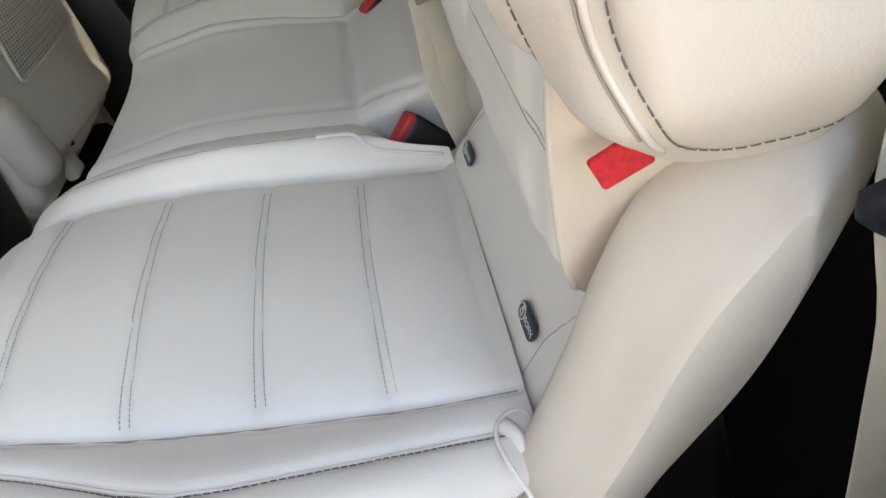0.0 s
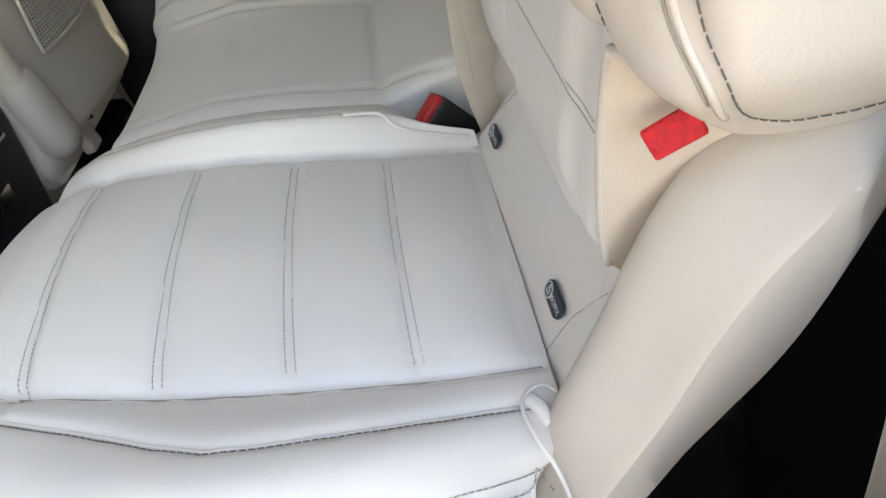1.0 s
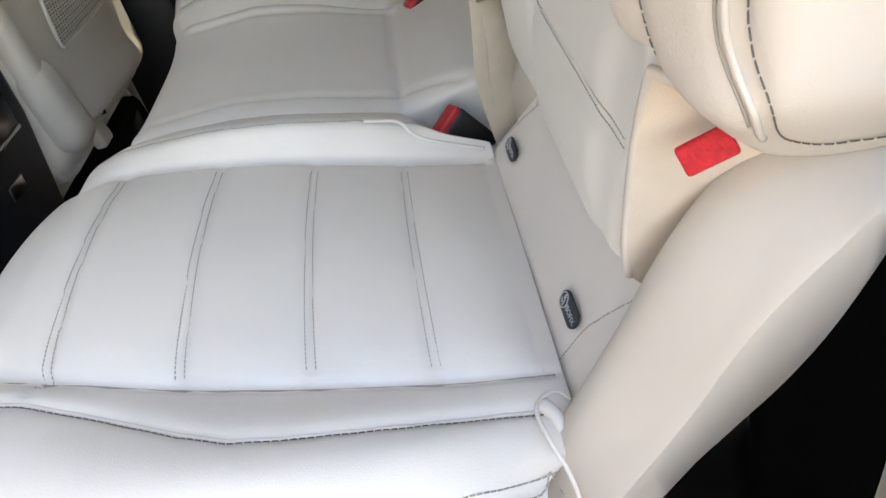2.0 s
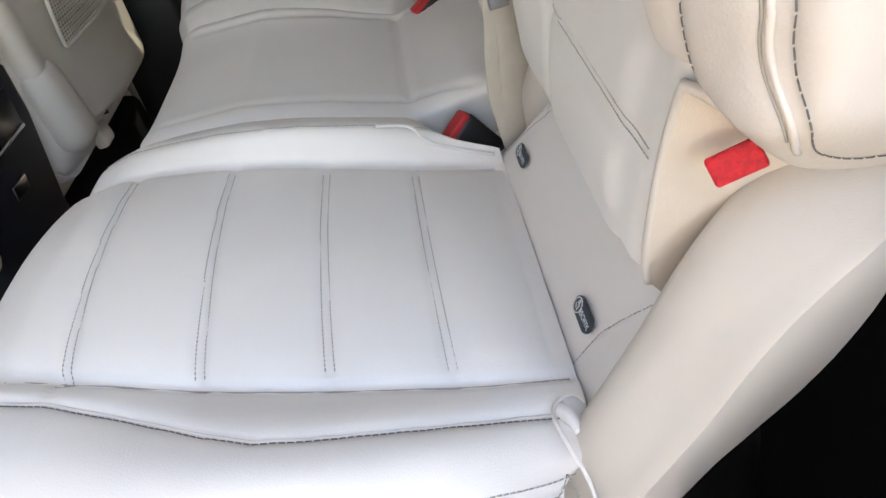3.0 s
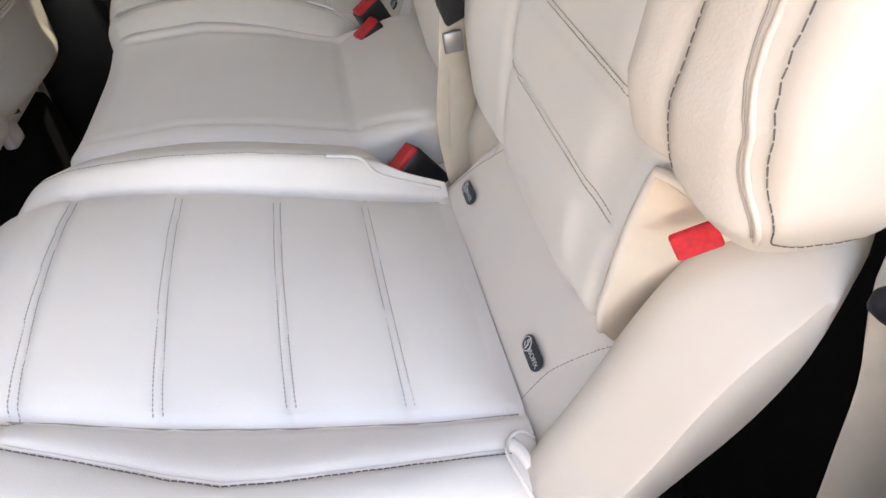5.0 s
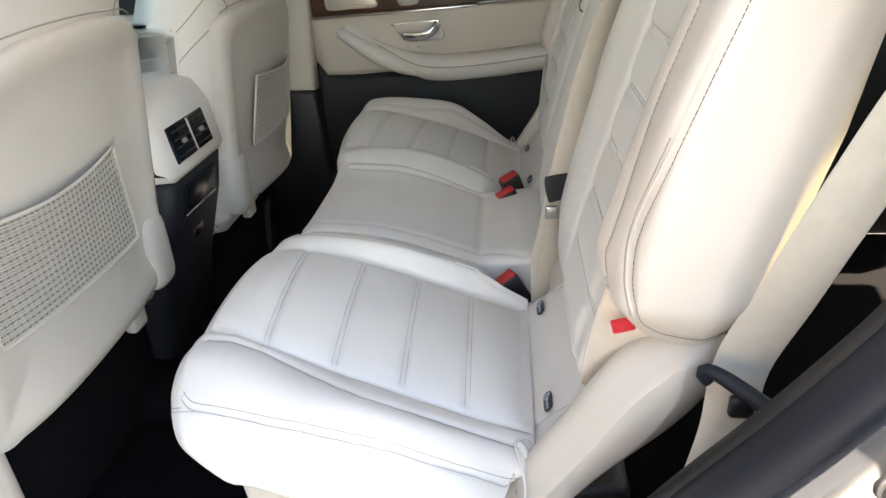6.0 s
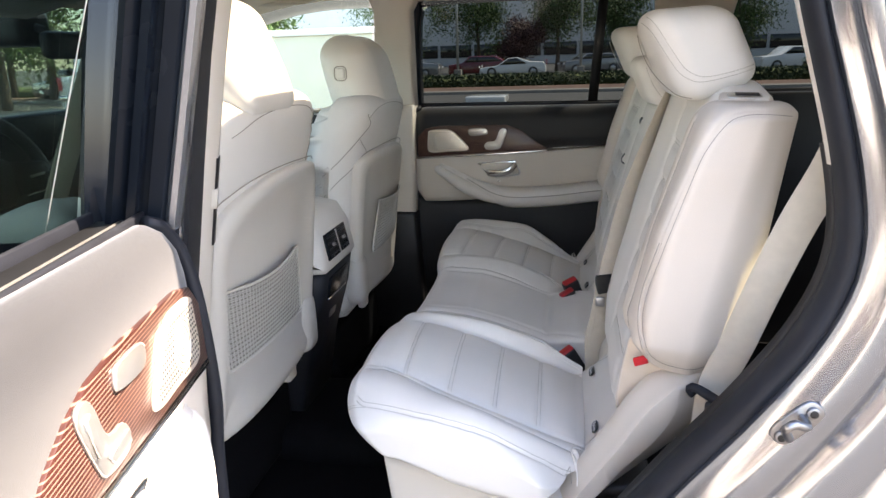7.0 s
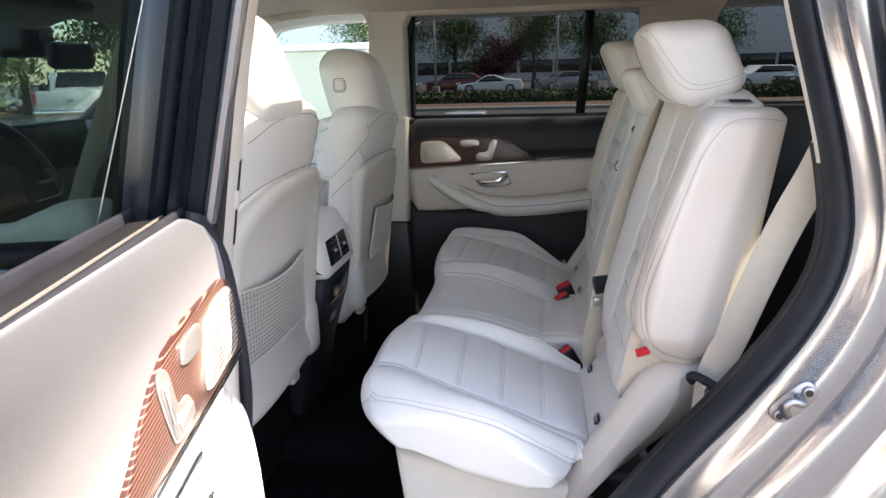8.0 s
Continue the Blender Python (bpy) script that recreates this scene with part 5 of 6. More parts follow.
    for yy in (-.470, -.700):
        zz = np.linspace(.95 if yy > -.6 else 1.13, 1.44, 90)
        l3, _ = drop(g, np.stack([np.full(90, yy), zz], 1), 0, -1)
        g = groove(g, l3, .005, .006)
    back = P("backrest", g, LEATHER, lab="cream leather backrest")
    nn = normals(g)
    for pl in seam2:
        for s in (-.0033, .0033):
            l3, n3 = drop(g, pl + np.array((0, s)), 0, -1, nn)
            P("back_stitching", stitches(l3, n3, .0030, .0009, .0009, .0006), THREAD, back)
    # outer bolster
    g = bolster_geo()
    L1 = smooth_path([(.240, 1.444), (.205, 1.449), (.170, 1.449), (.146, 1.438), (.120, 1.400), (.103, 1.351), (.083, 1.285), (.070, 1.236), (.060, 1.194), (.054, 1.155), (.056, 1.120), (.066, 1.087), (.082, 1.068), (.105, 1.058), (.150, 1.050), (.178, 1.056)], 150)
    L2 = smooth_path([(-.750, 1.085), (-.756, 1.15), (-.759, 1.25), (-.759, 1.36), (-.753, 1.44)], 90)
    hub = np.array((.17, 1.27))
    E = L1 + (L1 - hub) / np.linalg.norm(L1 - hub, axis=1, keepdims=True) * .0060
    l1, n1 = drop(g, L1, 1, -1)
    g = groove(g, l1, .0022, .0045)
    l2, n2 = drop(g, L2, 0, -1)
    g = groove(g, l2, .003, .0042)
    l3e, n3e = drop(g, E, 1, -1)
    g = groove(g, l3e, .0016, .0040)
    bol = P("side_bolster", g, LEATHER_WARM, back, "cream leather side bolster")
    nn = normals(g)
    la, na = drop(g, L1 + np.array((.0025, 0)), 1, -1, nn)
    le, ne = drop(g, E, 1, -1, nn)
    low_ = np.where(le[:, 2] < 1.27)[0]
    P("bolster_crease", tube((le + ne * .0002)[low_[0]:-34], .0006, 6), SEAM, bol)
    lm, nm_ = drop(g, L1 + (E - L1) * .52, 1, -1, nn)
    P("bolster_piping", tube((lm + nm_ * .0004)[low_[0]:-30], np.concatenate([np.linspace(.0003, .0015, 14), np.full(len(lm) - 44 - low_[0], .0015)]), 8), LEATHER_WARM, bol)
    lb, nb = drop(g, L2 + np.array((-.004, 0)), 0, -1, nn)
    for ll, ln_ in ((la, na), (lb, nb)):
        P("bolster_stitching", stitches(ll, ln_, .0050, .0007, .0008, .0006), THREAD_D, bol, "dark contrast stitching")
    # gusset and release strap below the bolster
    left = smooth_path([(.047, -.734, 1.086), (.041, -.722, 1.045), (.036, -.712, 1.00), (.033, -.704, .962), (.034, -.700, .935)], 24)
    right = smooth_path([(.112, -.748, 1.060), (.100, -.730, 1.010), (.082, -.712, .975), (.062, -.700, .945), (.045, -.694, .915)], 24)
    rings = []
    for k in range(24):
        t = k / 23
        rings.append([left[k] * (1 - q) + right[k] * q + np.array((.002, .001, .0)) * math.sin(math.pi * q) * (1 - t) ** .6 for q in np.linspace(0, 1, 12)])
    P("gusset", two_sided(loft(rings, False, False), .003), GUSSET, back, "beige cloth gusset")
    P("gusset_hem", tube(np.concatenate([left[::-1], smooth_path([(.053, -.741, 1.084), (.068, -.756, 1.072), (.085, -.768, 1.062)], 10)]), .0032, 7), LEATHER_WARM, back)
    end, low_end, run = np.array((.05, -.745, 1.052)), np.array((.055, -.753, 1.043)), np.array((.78, -.22, .38))
    run = run / np.linalg.norm(run)
    wide = low_end - end
    wide = wide - run * np.dot(wide, run)
    wl = .0145
    wide = wide / np.linalg.norm(wide)
    lift = np.cross(wide, run)
    lift /= np.linalg.norm(lift)
    sg = mapped(rbox((.0, 0, -.0022), (.024, wl, .0022), .0018, (14, 8, 6)), lambda a, b, c: end + run * a + wide * b + lift * (c + 2.0 * a * a))
    P("release_strap", sg if volume(sg) > 0 else flip(sg), REDWEB, seat, "red woven release loop")
    # recliner cover
    sh = [(-.13, .68), (-.085, .745), (-.052, .81), (-.02, .865), (.014, .92), (.039, .965), (.064, 1.001), (.090, 1.025), (.120, 1.038), (.152, 1.040), (.176, 1.026), (.182, 1.000), (.169, .968), (.153, .938), (.132, .909), (.104, .880), (.074, .852), (.030, .812), (-.02, .765), (-.075, .705), (-.115, .665)]
    sp = ccw(smooth_path(sh, 91, True)[:-1])
    keep = .70 * np.interp(sp[:, 1], [.66, .70, .88], [.15, .42, 1.0])
    turn = np.roll(sp, -1, 0) - np.roll(sp, 1, 0)
    rear = step((turn[:, 1] * .8 + turn[:, 0] * .6) / np.linalg.norm(turn, axis=1), -.2, .5)
    keep *= 1 - .9 * rear
    keep = sum(np.roll(keep, k) for k in range(-5, 6)) / 11
    side = np.clip((sp[:, 0] - np.interp(sp[:, 1], [.68, .745, .81, .865, .92, .965, 1.0, 1.03], [-.13, -.085, -.052, -.02, .014, .039, .064, .088])) / .11, 0, 1)
    slant = .058 * side * np.interp(sp[:, 1], [.66, .76, .85, .90], [.15, .5, .85, 1.0])
    rings = []
    for yy, ins in ((-.720, .012), (-.724, .004), (-.732, .0), (-.742, .001), (-.750, .004), (-.758, .009), (-.766, .0145), (-.774, .0195), (-.781, .0235), (-.787, .0265), (-.790, .0295)):
        q = sp + (inset2(sp, ins) - sp) * keep[:, None]
        q[:, 0] -= slant * np.clip((-.738 - yy) / .052, 0, 1) ** 1.15
        rings.append([(u, yy, w) for u, w in q])
    sg = loft(rings)
    n, base = len(sp), (len(rings) - 1) * len(sp)
    top = int(np.argmax(sp[:, 1] + .3 * sp[:, 0]))
    span = [(base + (top + i) % n, base + (top + i + 1) % n, base + (top - i - 1) % n, base + (top - i) % n) for i in range(1, n // 2 - 1)]
    span.append((base + top, base + (top + 1) % n, base + (top - 1) % n))
    far = (top + n // 2 - 1) % n
    rest = [base + (far + j) % n for j in range(n - 2 * (n // 2 - 1) + 1)]
    if len(rest) > 2:
        span.append(tuple(rest))
    sg = (sg[0], list(sg[1][:-1]) + span)
    if volume(sg) < 0:
        sg = flip(sg)
    P("recliner_cover", sg, PLASTIC, seat, "cream moulded recliner cover", sharp=50)
    # headrest
    hr = headrest_geo(-.55, [(.037, 1.595), (.105, 1.449), (.230, 1.489), (.178, 1.600)], .265, .040)
    H = P("headrest", hr, LEATHER, seat, "cream leather headrest")
    hn = normals(hr)
    arc = smooth_path([(.051, 1.581), (.064, 1.563), (.084, 1.532), (.103, 1.505), (.117, 1.494), (.135, 1.489), (.166, 1.494), (.212, 1.507)], 60)
    q1, m1 = drop(hr, arc, 1, -1, hn)
    q2, m2 = drop(hr, arc + np.array((.006, .0075)), 1, -1, hn)
    edge = smooth_path([(.047, 1.563), (.059, 1.531), (.078, 1.497), (.105, 1.469), (.128, 1.463)], 50)
    q4, m4 = drop(hr, edge, 1, -1, hn)
    P("headrest_seam", tube(q4 + m4 * .0002, .0007, 5), SEAM, H)
    P("headrest_stitching", join(stitches(q1, m1, .0042, .0012, .0010, .0007), stitches(q2, m2, .0042, .0012, .0010, .0007)), THREAD, H)
    for yy in (-.60, -.50):
        P("headrest_post", tube([(.165, yy, 1.44), (.15, yy, 1.53)], .006, 8), CHROME, H)
    lz = 1.4675
    rec = P("lever_recess", slab([(.160, -.730), (.222, -.728), (.230, -.718), (.222, -.702), (.166, -.704), (.156, -.716)], lz - .004, lz + .0028, .002, lambda u, v, w: (u, v, w + .35 * (v + .716) - .06 * (u - .18)), 30), LEATHER_WARM, seat, "stitched recess round the lever")
    lv = P("folding_lever", slab([(.170, -.727), (.212, -.725), (.217, -.716), (.212, -.707), (.172, -.709), (.167, -.718)], lz, lz + .0052, .002, lambda u, v, w: (u, v, w + .35 * (v + .716) - .06 * (u - .18)), 24), SILVER, rec, "silver seat-folding lever")
    P("lever_slot", slab([(.178, -.722), (.212, -.720), (.212, -.710), (.178, -.712)], lz + .004, lz + .0062, .0008, lambda u, v, w: (u, v, w + .35 * (v + .716) - .06 * (u - .18))), BLACK, lv)
    return seat


near_seat = outer_seat(False)
far_seat = outer_seat(True)


def middle_seat():
    seat = thing("middle_passenger_seat", (-.2, YC, .47), "narrow cream leather middle rear seat", "car seat", "rear seats")
    v, f = rbox((-.44, -.285, 0), (.03, .055, .14), .03, (84, 70, 14))
    v = np.array(v)
    x, y, h = v[:, 0].copy(), v[:, 1], v[:, 2] / .14
    top = np.interp(x, [-.44, -.40, -.30, -.20, -.107, -.03], [.922, .930, .922, .900, .872, .884])
    top += .016 * (np.abs(y - YC) / .17) ** 4 * step(-x, .1, .3) + .004 * bumpf(x, -.44, -.10)
    bot = np.interp(x, [-.44, -.3, -.02], [.84, .82, .80])
    v[:, 2] = bot + h * (top - bot)
    v[:, 0] = -.02 + (x + .02) * (1 - .14 * np.clip(1 - h, 0, 1) ** 1.6)
    g = (v, f)
    lines = [np.stack([np.full(50, -.107), np.linspace(-.25, -.015, 50) + .0], 1), np.stack([np.linspace(-.107, -.40, 60), np.full(60, -.25)], 1),
             np.stack([np.linspace(-.107, -.40, 60), np.full(60, .02)], 1), smooth_path([(-.107, -.25), (-.06, -.262), (-.03, -.275)], 20), smooth_path([(-.107, .02), (-.06, .03), (-.03, .045)], 20)]
    lines[0] = np.stack([np.full(50, -.107), np.linspace(-.25, .02, 50)], 1)
    for ln in lines:
        l3, _ = drop(g, ln, 2, 1)
        g = groove(g, l3, .004, .006)
    part("cushion", g, LEATHER, seat, "cream leather cushion")
    part("base_trim", box((-.36, -.28, .47), (.10, .05, .83), .02), BLACK, seat)
    # backrest with folded armrest
    v, f = rbox((0, -.282, .78), (.11, .052, 1.43), .025, (14, 50, 80))
    v = np.array(v)
    s, y, z = v[:, 0] / .11, v[:, 1], v[:, 2]
    v[:, 0] = front_curve(z) - .008 + .11 * s - (1 - s) * .012 * bumpf(y, -.30, .07)
    g = (v, f)
    for ln in (np.stack([np.full(80, -.245), np.linspace(.9, 1.40, 80)], 1), np.stack([np.full(80, .015), np.linspace(.9, 1.40, 80)], 1), np.stack([np.linspace(-.245, .015, 50), np.full(50, 1.34)], 1)):
        l3, _ = drop(g, ln, 0, -1)
        g = groove(g, l3, .005, .006)
    back = part("backrest", g, LEATHER, seat, "cream leather backrest with folded armrest")
    part("armrest_pull", ribbon(smooth_path([(.104, -.156, 1.386), (.101, -.146, 1.380), (.102, -.134, 1.373)], 14), [(0, .4, 1)] * 14, .003, .005), BADGE, back, "dark pull tab")
    part("armrest_loop", ribbon(smooth_path([(.068, -.160, 1.304), (.062, -.154, 1.292), (.064, -.140, 1.280), (.070, -.128, 1.275)], 16), [(0, .3, 1)] * 16, .0016, .0026), BADGE, back, "thin dark pull loop")
    hr = headrest_geo(YC, [(.062, 1.518), (.112, 1.406), (.195, 1.441), (.150, 1.522)], .22, .036, (20, 28, 20))
    H = part("headrest", hr, LEATHER, seat, "small cream leather headrest")
    hn = normals(hr)
    q1, m1 = drop(hr, smooth_path([(.10, 1.501), (.115, 1.466), (.14, 1.431)], 30), 1, -1, hn)
    part("headrest_stitching", stitches(q1, m1), THREAD, H)
    return seat


middle_seat()


# ---------------------------------------------------------------- seat belts and buckles
def buckle(at, lean, name="seat_belt_buckle", label="black seat belt buckle with a red release button"):
    """Box-like buckle on a short stalk; at is its foot."""
    x, y, z = at
    t = thing(name, at, label, "buckle", "seat belt buckles")
    ax = np.array(lean, float)
    ax /= np.linalg.norm(ax)
    w = np.array((.9, .40, 0.1))
    w -= ax * np.dot(w, ax)
    w /= np.linalg.norm(w)
    n = np.cross(ax, w)

    def put(a, b, c):
        return tuple(np.array(at) + w * a + n * b + ax * c)
    g = mapped(rbox((-.022, -.014, 0), (.022, .014, .066), .004, (8, 6, 8)), put)
    part("housing", g if volume(g) > 0 else flip(g), BLACK, t)
    g = mapped(rbox((-.020, -.0125, .060), (.020, .0085, .0725), .003, (6, 4, 4)), put)
    part("release_button", g if volume(g) > 0 else flip(g), REDBTN, t, "red release button")
    return t


buckle((-.028, -.318, .802), (-.50, -.10, .86))
buckle((-.035, .015, .825), (-.40, -.10, .9))
buckle((-.030, .058, .845), (-.35, -.15, .9))


def strap(name, pts, wid, width, label, n=50, thick=.0014):
    p = smooth_path(pts, n)
    w = resample(np.array(wid, float), n)
    return ribbon(p, w, thick, width)


cb = thing("centre_seat_belt", (0, -.33, .83), "beige centre seat belt with a black tongue", "seat belt", "seat belts")
part("shoulder_webbing", strap("w", [(.150, -.318, 1.475), (.120, -.318, 1.40), (.066, -.325, 1.24), (.040, -.338, 1.12), (.026, -.350, 1.05)], [(.55, .8, .1), (.6, .75, .1), (.7, .65, 0), (.8, .5, 0), (.85, .4, 0)], .044, ""), WEB, cb)
part("lap_webbing", strap("w", [(.026, -.350, 1.05), (.016, -.346, .98), (.004, -.338, .90), (.008, -.340, .81)], [(.85, .4, 0), (.85, .4, 0), (.85, .35, 0), (.85, .35, 0)], .044, ""), WEB, cb)
part("return_webbing", strap("w", [(.030, -.344, 1.04), (.026, -.338, .96), (.016, -.332, .88), (.014, -.332, .80)], [(.85, .4, 0), (.8, .45, 0), (.8, .45, 0), (.8, .45, 0)], .044, ""), WEB, cb)
tg = mapped(rbox((-.023, -.004, -.026), (.023, .004, .018), .003, (6, 4, 6)), lambda a, b, c: (.022 + a * .88 * (1 + 14 * min(c, 0)) - b * .4, -.354 + a * .40 + b * .88, 1.046 + c))
part("tongue", tg, BLACK, cb, "black plastic belt tongue")
part("tongue_plate", box((.004, -.360, .990), (.024, -.354, 1.012), .002), STEEL, cb)

ob_ = thing("outer_seat_belt", (.16, -.82, .85), "beige outer seat belt running down from the pillar", "seat belt", "seat belts")
part("webbing", strap("w", [(.305, -.845, 1.47), (.284, -.820, 1.38), (.256, -.805, 1.30), (.224, -.797, 1.20), (.199, -.788, 1.11), (.172, -.787, 1.03), (.161, -.810, .967), (.150, -.823, .925), (.132, -.842, .86), (.11, -.86, .76)], [(.9, -.25, -.3)] * 4 + [(.9, -.38, -.15)] * 6, .050, ""), WEB, ob_)
part("belt_anchor", box((.045, -.88, .72), (.095, -.855, .79), .006), BLACK, ob_, "black belt anchor plate")
gd = thing("belt_guide", (.15, -.83, 1.0), "black plastic seat belt guide hook", "belt guide")
part("hook", tube(smooth_path([(.215, -.888, 1.004), (.190, -.856, 1.020), (.160, -.827, 1.032), (.138, -.807, 1.037), (.131, -.802, 1.031), (.138, -.804, 1.022)], 30), np.concatenate([np.linspace(.011, .008, 20), np.linspace(.008, .006, 10)]), 10), RUBBER, gd)
part("screw", mapped(rbox((-.012, -.006, -.012), (.012, .006, .012), .005, (6, 4, 6)), lambda a, b, c: (.162 + a, -.829 + b, 1.014 + c)), BLACK, gd)
fb = thing("far_seat_belt", (.2, .6, .85), "beige far seat belt hanging by the pillar", "seat belt", "seat belts")
part("webbing", strap("w", [(.285, .60, 1.47), (.25, .575, 1.30), (.18, .56, 1.10), (.12, .57, .95), (.07, .60, .83)], [(.9, .1, -.4)] * 5, .048, ""), WEB, fb)

# door striker on the jamb
sk = thing("door_striker", (.225, -.965, 1.02), "zinc door striker loop with two bolts", "striker")


def on_jamb(a, b, c):
    """a along the jamb's slope, b across it, c outwards."""
    return (.228 + .58 * a + .62 * b, -.972 - c, 1.084 + .62 * a - .58 * b)


g = slab([(-.036, -.016), (.0, -.020), (.036, -.016), (.042, 0), (.036, .016), (.0, .02), (-.036, .016), (-.042, 0)], 0, .006, .002, lambda u, v, w: on_jamb(u, v, w), 24)
part("plate", g, STEEL, sk)
part("loop", tube(smooth_path([on_jamb(-.018, -.006, .002), on_jamb(-.018, -.008, .03), on_jamb(-.010, -.030, .042), on_jamb(.004, -.030, .042), on_jamb(.012, -.006, .03), on_jamb(.012, -.004, .002)], 30), .0055, 9), STEEL, sk)
for a in (-.030, .028):
    ringb = [(a + .010 * math.cos(q), .0 + .010 * math.sin(q)) for q in np.linspace(0, 2 * math.pi, 14, endpoint=False)]
    g = slab(ringb, .005, .011, .002, on_jamb)
    bt = part("bolt", g, STEEL, sk)
    ringb = [(a + .0062 * math.cos(q), .0 + .0062 * math.sin(q)) for q in np.linspace(0, 2 * math.pi, 10, endpoint=False)]
    part("socket", slab(ringb, .0105, .0118, .0004, on_jamb), BLACK, bt)


# ---------------------------------------------------------------- front seats
def front_seat(yc, sgn, label, X, yh, cover, head, sink):
    """sgn -1: driver's seat; +1: its mirror image on the passenger's side. a runs from the inner edge outwards."""
    s = thing("front_seat", (X - .2, yc, .47), label, "car seat", "front seats")

    def put(u, a, z):
        return (X + u, yc + sgn * a, z - sink * step(z, .95, 1.35))

    def P(nm, geo, mat, parent=None, lab="", **k):
        g = mapped(geo, put)
        return part(nm, g if volume(g) > 0 else flip(g), mat, parent or s, lab, **k)
    lean = .115

    def xr(z):
        return -.012 + lean * (z - .8)
    v, f = rbox((-.15, -.285, .74), (0, .285, 1.475), .06, (14, 40, 60))
    v = np.array(v)
    z = v[:, 2]
    hw = np.interp(z, [.74, .85, 1.0, 1.25, 1.40, 1.48], [.92, 1.0, .96, .98, .92, .80])
    v[:, 1] *= hw
    v[:, 0] += xr(z) - .012
    v[:, 0] -= .05 * (np.abs(v[:, 1]) / .285) ** 3 * (v[:, 0] > -.06)
    v[:, 0] -= .22 * (z < 0)
    v[:, 0] += np.where(v[:, 0] < -.09, -.05 * (np.abs(v[:, 1]) / .285) ** 2, 0)
    v[:, 0] += .02 * step(z, 1.25, 1.45)
    back = P("backrest", (v, f), LEATHER, lab="cream leather backrest")
    # moulded rear shell
    out = [(.25, .775), (-.085, .795), (-.19, .815), (-.225, .86), (-.232, 1.0), (-.24, 1.20), (-.235, 1.275), (-.20, 1.300), (-.10, 1.312), (.0, 1.312), (.10, 1.304), (.20, 1.272), (.25, 1.215), (.262, 1.10), (.262, .95), (.272, .80)]
    o2 = ccw(smooth_path(out, 97, True)[:-1])
    cen = o2.mean(0)
    rings = []
    for k, lift in ((1.0, -.02), (1.0, .0), (.985, .007), (.95, .010), (.90, .010), (.84, .004), (.76, -.004), (.62, -.008), (.45, -.010), (.28, -.010), (.12, -.010), (.02, -.010)):
        rings.append([(xr(cen[1] + (q[1] - cen[1]) * k) + lift - .04 * (abs(q[0] * k) / .285) ** 3, cen[0] + (q[0] - cen[0]) * k, cen[1] + (q[1] - cen[1]) * k) for q in o2])
    sh = P("rear_shell", loft(rings), SHELL, lab="cream moulded seat shell with hollow", sharp=60)
    # net pocket
    corners = [(-.080, 1.114), (.248, 1.110), (.222, .930), (-.118, .936)]

    def net(u, w):
        a = (1 - w) * ((1 - u) * corners[0][0] + u * corners[1][0]) + w * ((1 - u) * corners[3][0] + u * corners[2][0])
        z = (1 - w) * ((1 - u) * corners[0][1] + u * corners[1][1]) + w * ((1 - u) * corners[3][1] + u * corners[2][1])
        sag = .018 * math.sin(math.pi * u) * max(0, 1 - w) ** 1.5
        return (xr(z) + .004 - .04 * (abs(a) / .285) ** 3 + sag * .6, a, z - .012 * math.sin(math.pi * u) * (1 - w))
    bk = [[(net(u, w)[0] - .004, net(u, w)[1], net(u, w)[2]) for u in np.linspace(0, 1, 14)] for w in np.linspace(0, 1, 8)]
    bv, bf = loft(bk, False, False)
    pk = P("net_backing", two_sided((bv, bf), .002), NETBACK, s, "grey backing of the net pocket")
    cords = []
    for i in range(64):
        u = (i + .5) / 64
        cords.append(tube([np.array(net(u, w)) + np.array((.0012 * math.cos(i * math.pi), 0, 0)) for w in np.linspace(0, 1, 9)], .0009, 4, False))
    for j in range(32):
        w = (j + .5) / 32
        cords.append(tube([np.array(net(u, w)) - np.array((.0012 * math.cos(j * math.pi), 0, 0)) for u in np.linspace(0, 1, 16)], .0014, 4, False))
    P("pocket_net", join(*cords), MESHCORD, pk, "woven cream net")
    P("pocket_hem", tube([net(u, 0) for u in np.linspace(0, 1, 24)], .0026, 7), SHELL, pk)
    fr = smooth_path([net(0, 0), net(0, .5), net(0, .95), net(.05, 1.02), net(.5, 1.03), net(.95, 1.02), net(1, .95), net(1, .5), net(1, 0)], 60)
    P("pocket_frame", tube(fr, .0036, 8), SHELL, pk)
    # side wing and lower bulge of the shell
    wing = rbox((-.10, .255, .76), (-.01, .29, 1.25), .014, (8, 6, 24))
    wv = np.array(wing[0])
    wv[:, 1] -= .03 * step(wv[:, 2], 1.05, 1.25)
    wv[:, 0] += xr(wv[:, 2]) - .04
    P("side_wing", (wv, wing[1]), SHELL)
    P("lower_bulge", rbox((-.07, -.238, .785), (.004, -.15, .95), .034, (8, 8, 10)), SHELL)
    P("seat_hook", rbox((-.055, -.135, .74), (-.03, -.085, .80), .008, (4, 6, 6)), SHELL, lab="cream hook below the shell")
    P("hook_pin", tube([(-.04, -.11, .80), (-.005, -.108, .80)], .004, 6), BLACK)
    ln = smooth_path([(.270, 1.245), (.240, 1.280), (.20, 1.298), (.14, 1.313), (.05, 1.321), (-.05, 1.322), (-.14, 1.318), (-.20, 1.312), (-.228, 1.302)], 50)
    P("shell_piping", tube([(xr(z) + .002 - .045 * (abs(a) / .285) ** 3, a, z) for a, z in ln], .0013, 7), SEAM)
    seam = smooth_path([(.20, 1.405), (.11, 1.435), (-.02, 1.446), (-.14, 1.438), (-.205, 1.412)], 50)
    q3, qn = drop((v, f), seam, 0, 1)
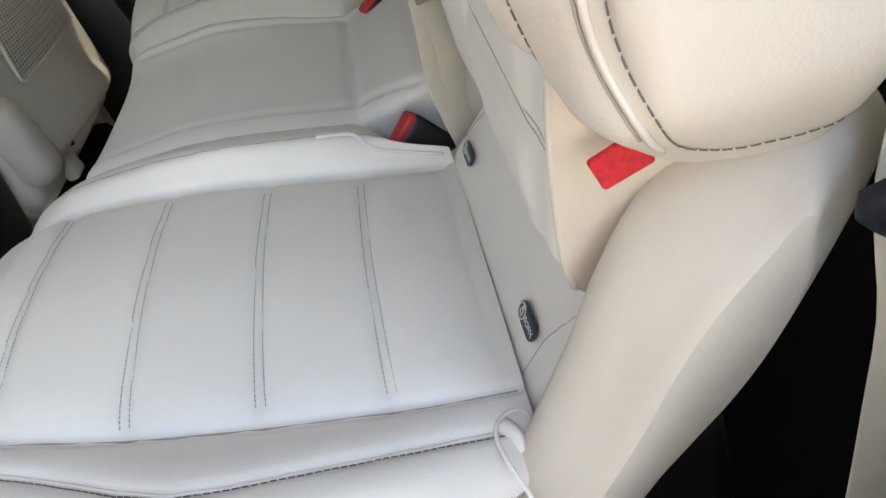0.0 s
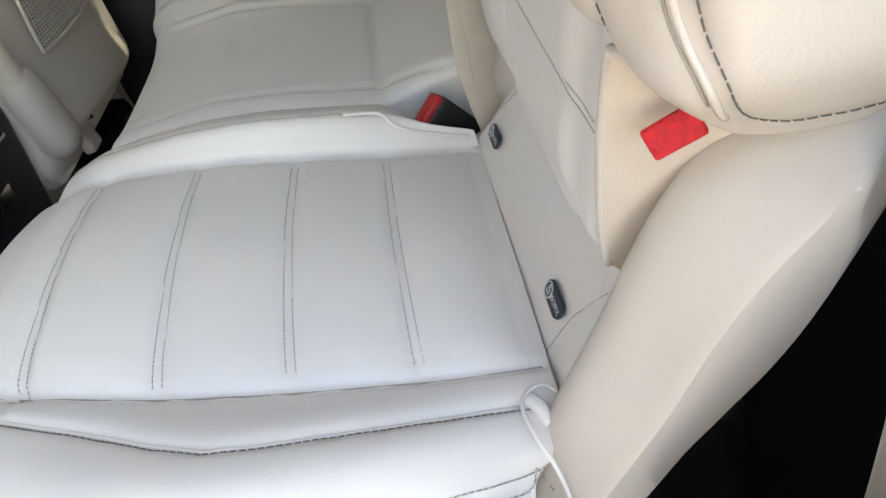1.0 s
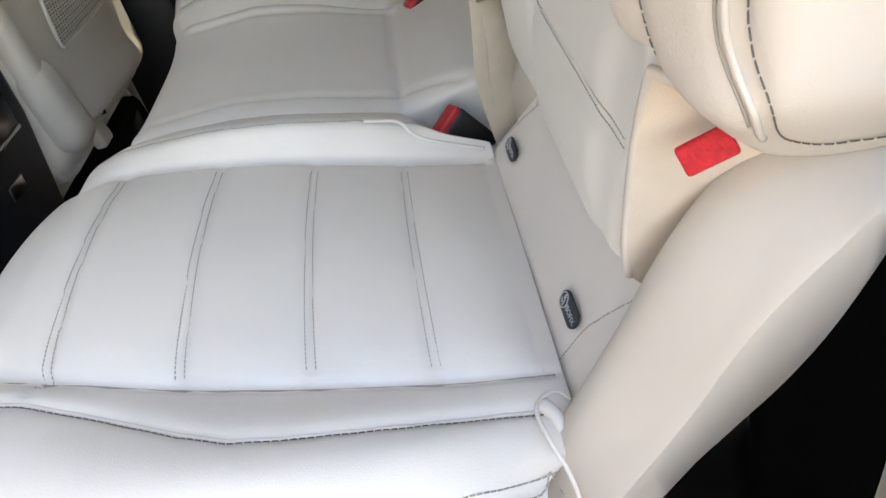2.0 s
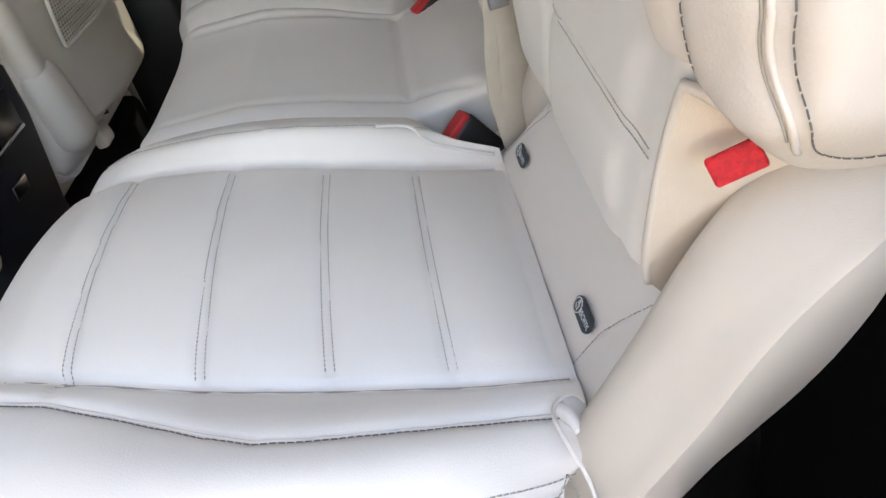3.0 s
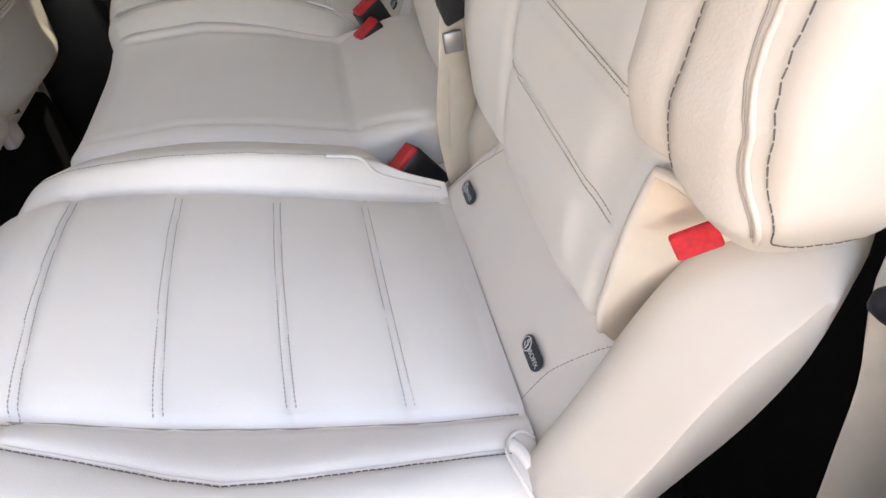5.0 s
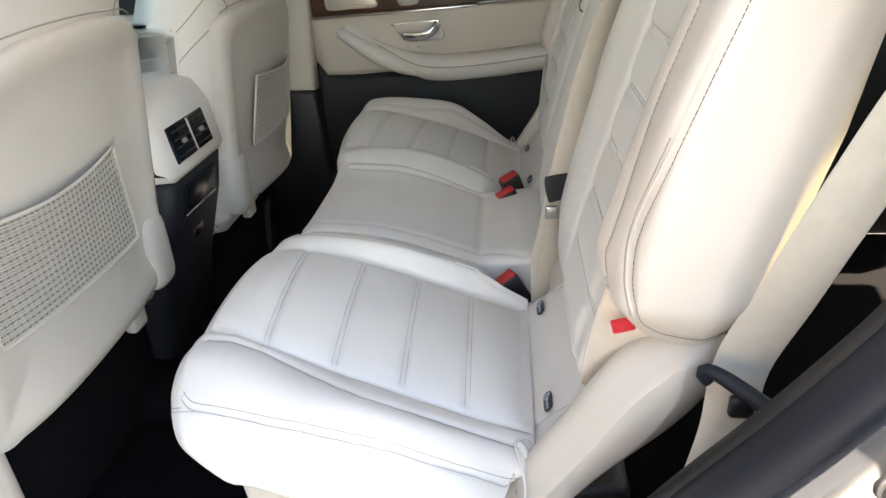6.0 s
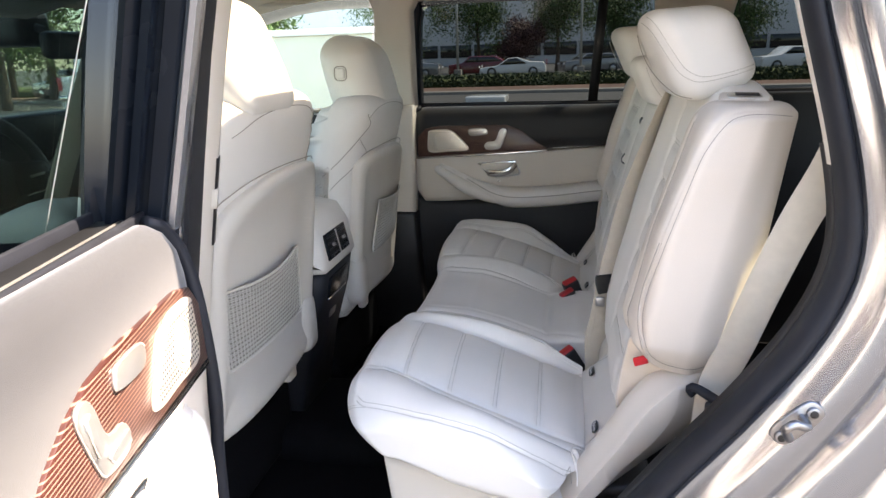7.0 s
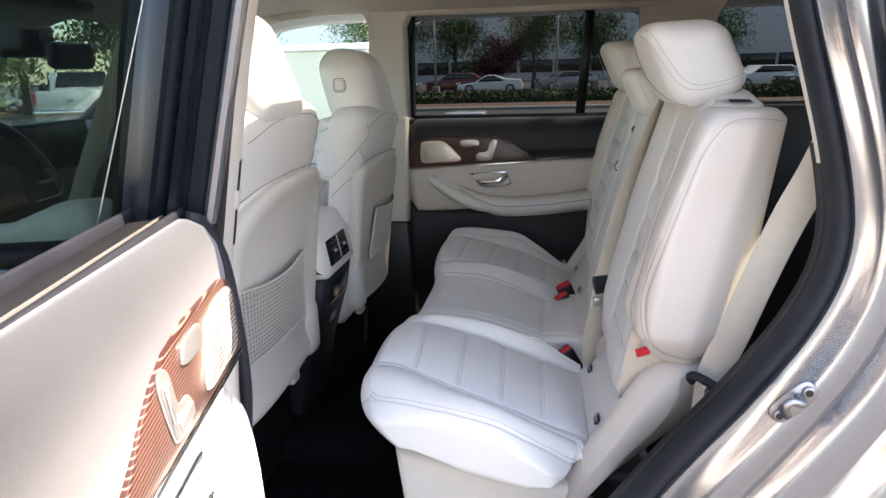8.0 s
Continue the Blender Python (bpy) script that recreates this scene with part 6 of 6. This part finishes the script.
    P("top_seam", tube(q3 + qn * .0003, .0009, 5), SEAM, back)
    # headrest
    hv, hf = rbox((-.068, -.125, -.108), (.068, .125, .108), head[4], (26, 34, 32))
    hv = np.array(hv)
    hv *= head[2]
    hv[:, 0] += .005 + head[0] - head[3] * hv[:, 2]
    hv[:, 1] *= np.interp(hv[:, 2], [-.12, -.04, .02, .08, .13], [.84, 1.0, 1.0, .92, .80])
    hv[:, 2] += 1.545 + head[1]
    hv[:, 1] += yh
    H = P("headrest", (hv, hf), LEATHER, lab="cream leather headrest")
    for a in (-.05, .05):
        P("headrest_post", tube([(.0, a + yh, 1.40), (.0, a + yh, 1.48)], .007, 8), CHROME, H)
    P("headrest_button", mapped(rbox((-.014, -.004, -.016), (.014, .004, .016), .004, (6, 4, 6)), lambda a, b, c: (-.01 + head[0] + a, yh - .126 * head[2] + b, 1.570 + head[1] + c)), LEATHER, H, "cream release button")
    P("button_ring", tube([(-.01 + head[0] + .019 * math.copysign(abs(math.cos(q)) ** .6, math.cos(q)), yh - .1265 * head[2], 1.570 + head[1] + .021 * math.copysign(abs(math.sin(q)) ** .6, math.sin(q))) for q in np.linspace(0, 2 * math.pi, 28, endpoint=False)], .0018, 6, closed=True), SEAM, H)
    # cushion and base
    P("cushion", rbox((-.62, -.26, .68), (-.12, .27, .84), .06, (24, 26, 10)), LEATHER)
    P("base", rbox((-.58, -.24, .48), (-.10, .25, .70), .03, (8, 8, 8)), CARPET)
    P("side_cover", rbox((-.50, .245, .58), (cover, .305, .80), .03, (16, 8, 12)), SHELL, lab="cream side cover of the seat base")
    # inner bolster stitching
    for q in ([(.047, 1.425), (.040, 1.382), (-.030, 1.296), (-.105, 1.224)], [(.024, 1.356), (.020, 1.295), (-.052, 1.212), (-.110, 1.140)]):
        q3, qn = drop((v, f), smooth_path(q, 40), 1, -1)
        P("bolster_seam", tube(q3 + qn * .0004, .0012, 5), SEAM, back)
    return s


front_seat(-.435, -1, "cream leather driver's seat seen from behind, with net pocket", -.725, .045, -.035, (-.035, .006, 1.08, .36, .042), .0)
front_seat(.315, 1, "cream leather front passenger seat, with net pocket", -.69, .04, -.14, (-.05, -.030, 1.28, .24, .062), .042)


# ---------------------------------------------------------------- centre console
con = thing("centre_console", (-.85, -.08, .56), "rear end of the centre console with air vents", "console")
cp = [(-1.35, 1.10), (-.80, 1.155), (-.735, 1.14), (-.705, 1.09), (-.690, 1.00), (-.70, .985), (-.80, .975), (-1.35, .93)]
part("upper_housing", slab(cp, -.215, .065, .03, lambda u, v, w: (u, w, v)), LEATHER, con, "cream console housing", sharp=60)
lp = [(-1.35, .93), (-.76, .985), (-.70, .984), (-.715, .90), (-.765, .74), (-.80, .56), (-1.35, .56)]
part("lower_housing", slab(lp, -.205, .055, .025, lambda u, v, w: (u, w, v)), RUBBER, con, "black console back")


def on_vent(a, b, c):
    """a across, b up the slope, c out of the face, from the middle of the vents."""
    return (-.698 - .20 * b + .97 * c, -.092 + a, 1.053 + .97 * b + .2 * c)


v1 = part("air_vent", slab([(-.080, -.036), (.080, -.036), (.080, .036), (-.080, .036)], -.006, .006, .005, on_vent), GLOSSBLACK, con, "black twin air vent")
for a in (-.040, .040):
    for k in range(4):
        part("vent_slat", mapped(box((-.033, -.0015, .004), (.033, .0015, .0085), .0008), lambda p, q, r: on_vent(a + p, -.024 + .016 * k + q, r)), BLACK, v1)
    part("vent_tab", mapped(box((-.006, -.004, .006), (.006, .004, .013), .001), lambda p, q, r: on_vent(a + p, .0 + q, r)), SILVER, v1)
part("vent_divider", mapped(box((-.0022, -.034, .004), (.0022, .034, .0085), .0008), lambda p, q, r: on_vent(p, q, r)), SILVER, v1)
part("tray_slot", mapped(box((-.075, -.040, -.004), (.075, .030, .004), .003), lambda p, q, r: (-.706 + .22 * q + .97 * r, -.078 + p, .935 + .97 * q - .2 * r)), GLOSSBLACK, con, "gloss black storage flap")
part("chrome_edge", tube([(-.7115, -.152, .90), (-.7115, -.004, .90)], .0035, 6), CHROME, con)
part("usb_socket", mapped(box((-.022, -.012, -.002), (.022, .012, .002), .001), lambda p, q, r: (-.732 + .26 * q + .95 * r, -.078 + p, .835 + .95 * q)), STEEL, con, "small silver socket plate")
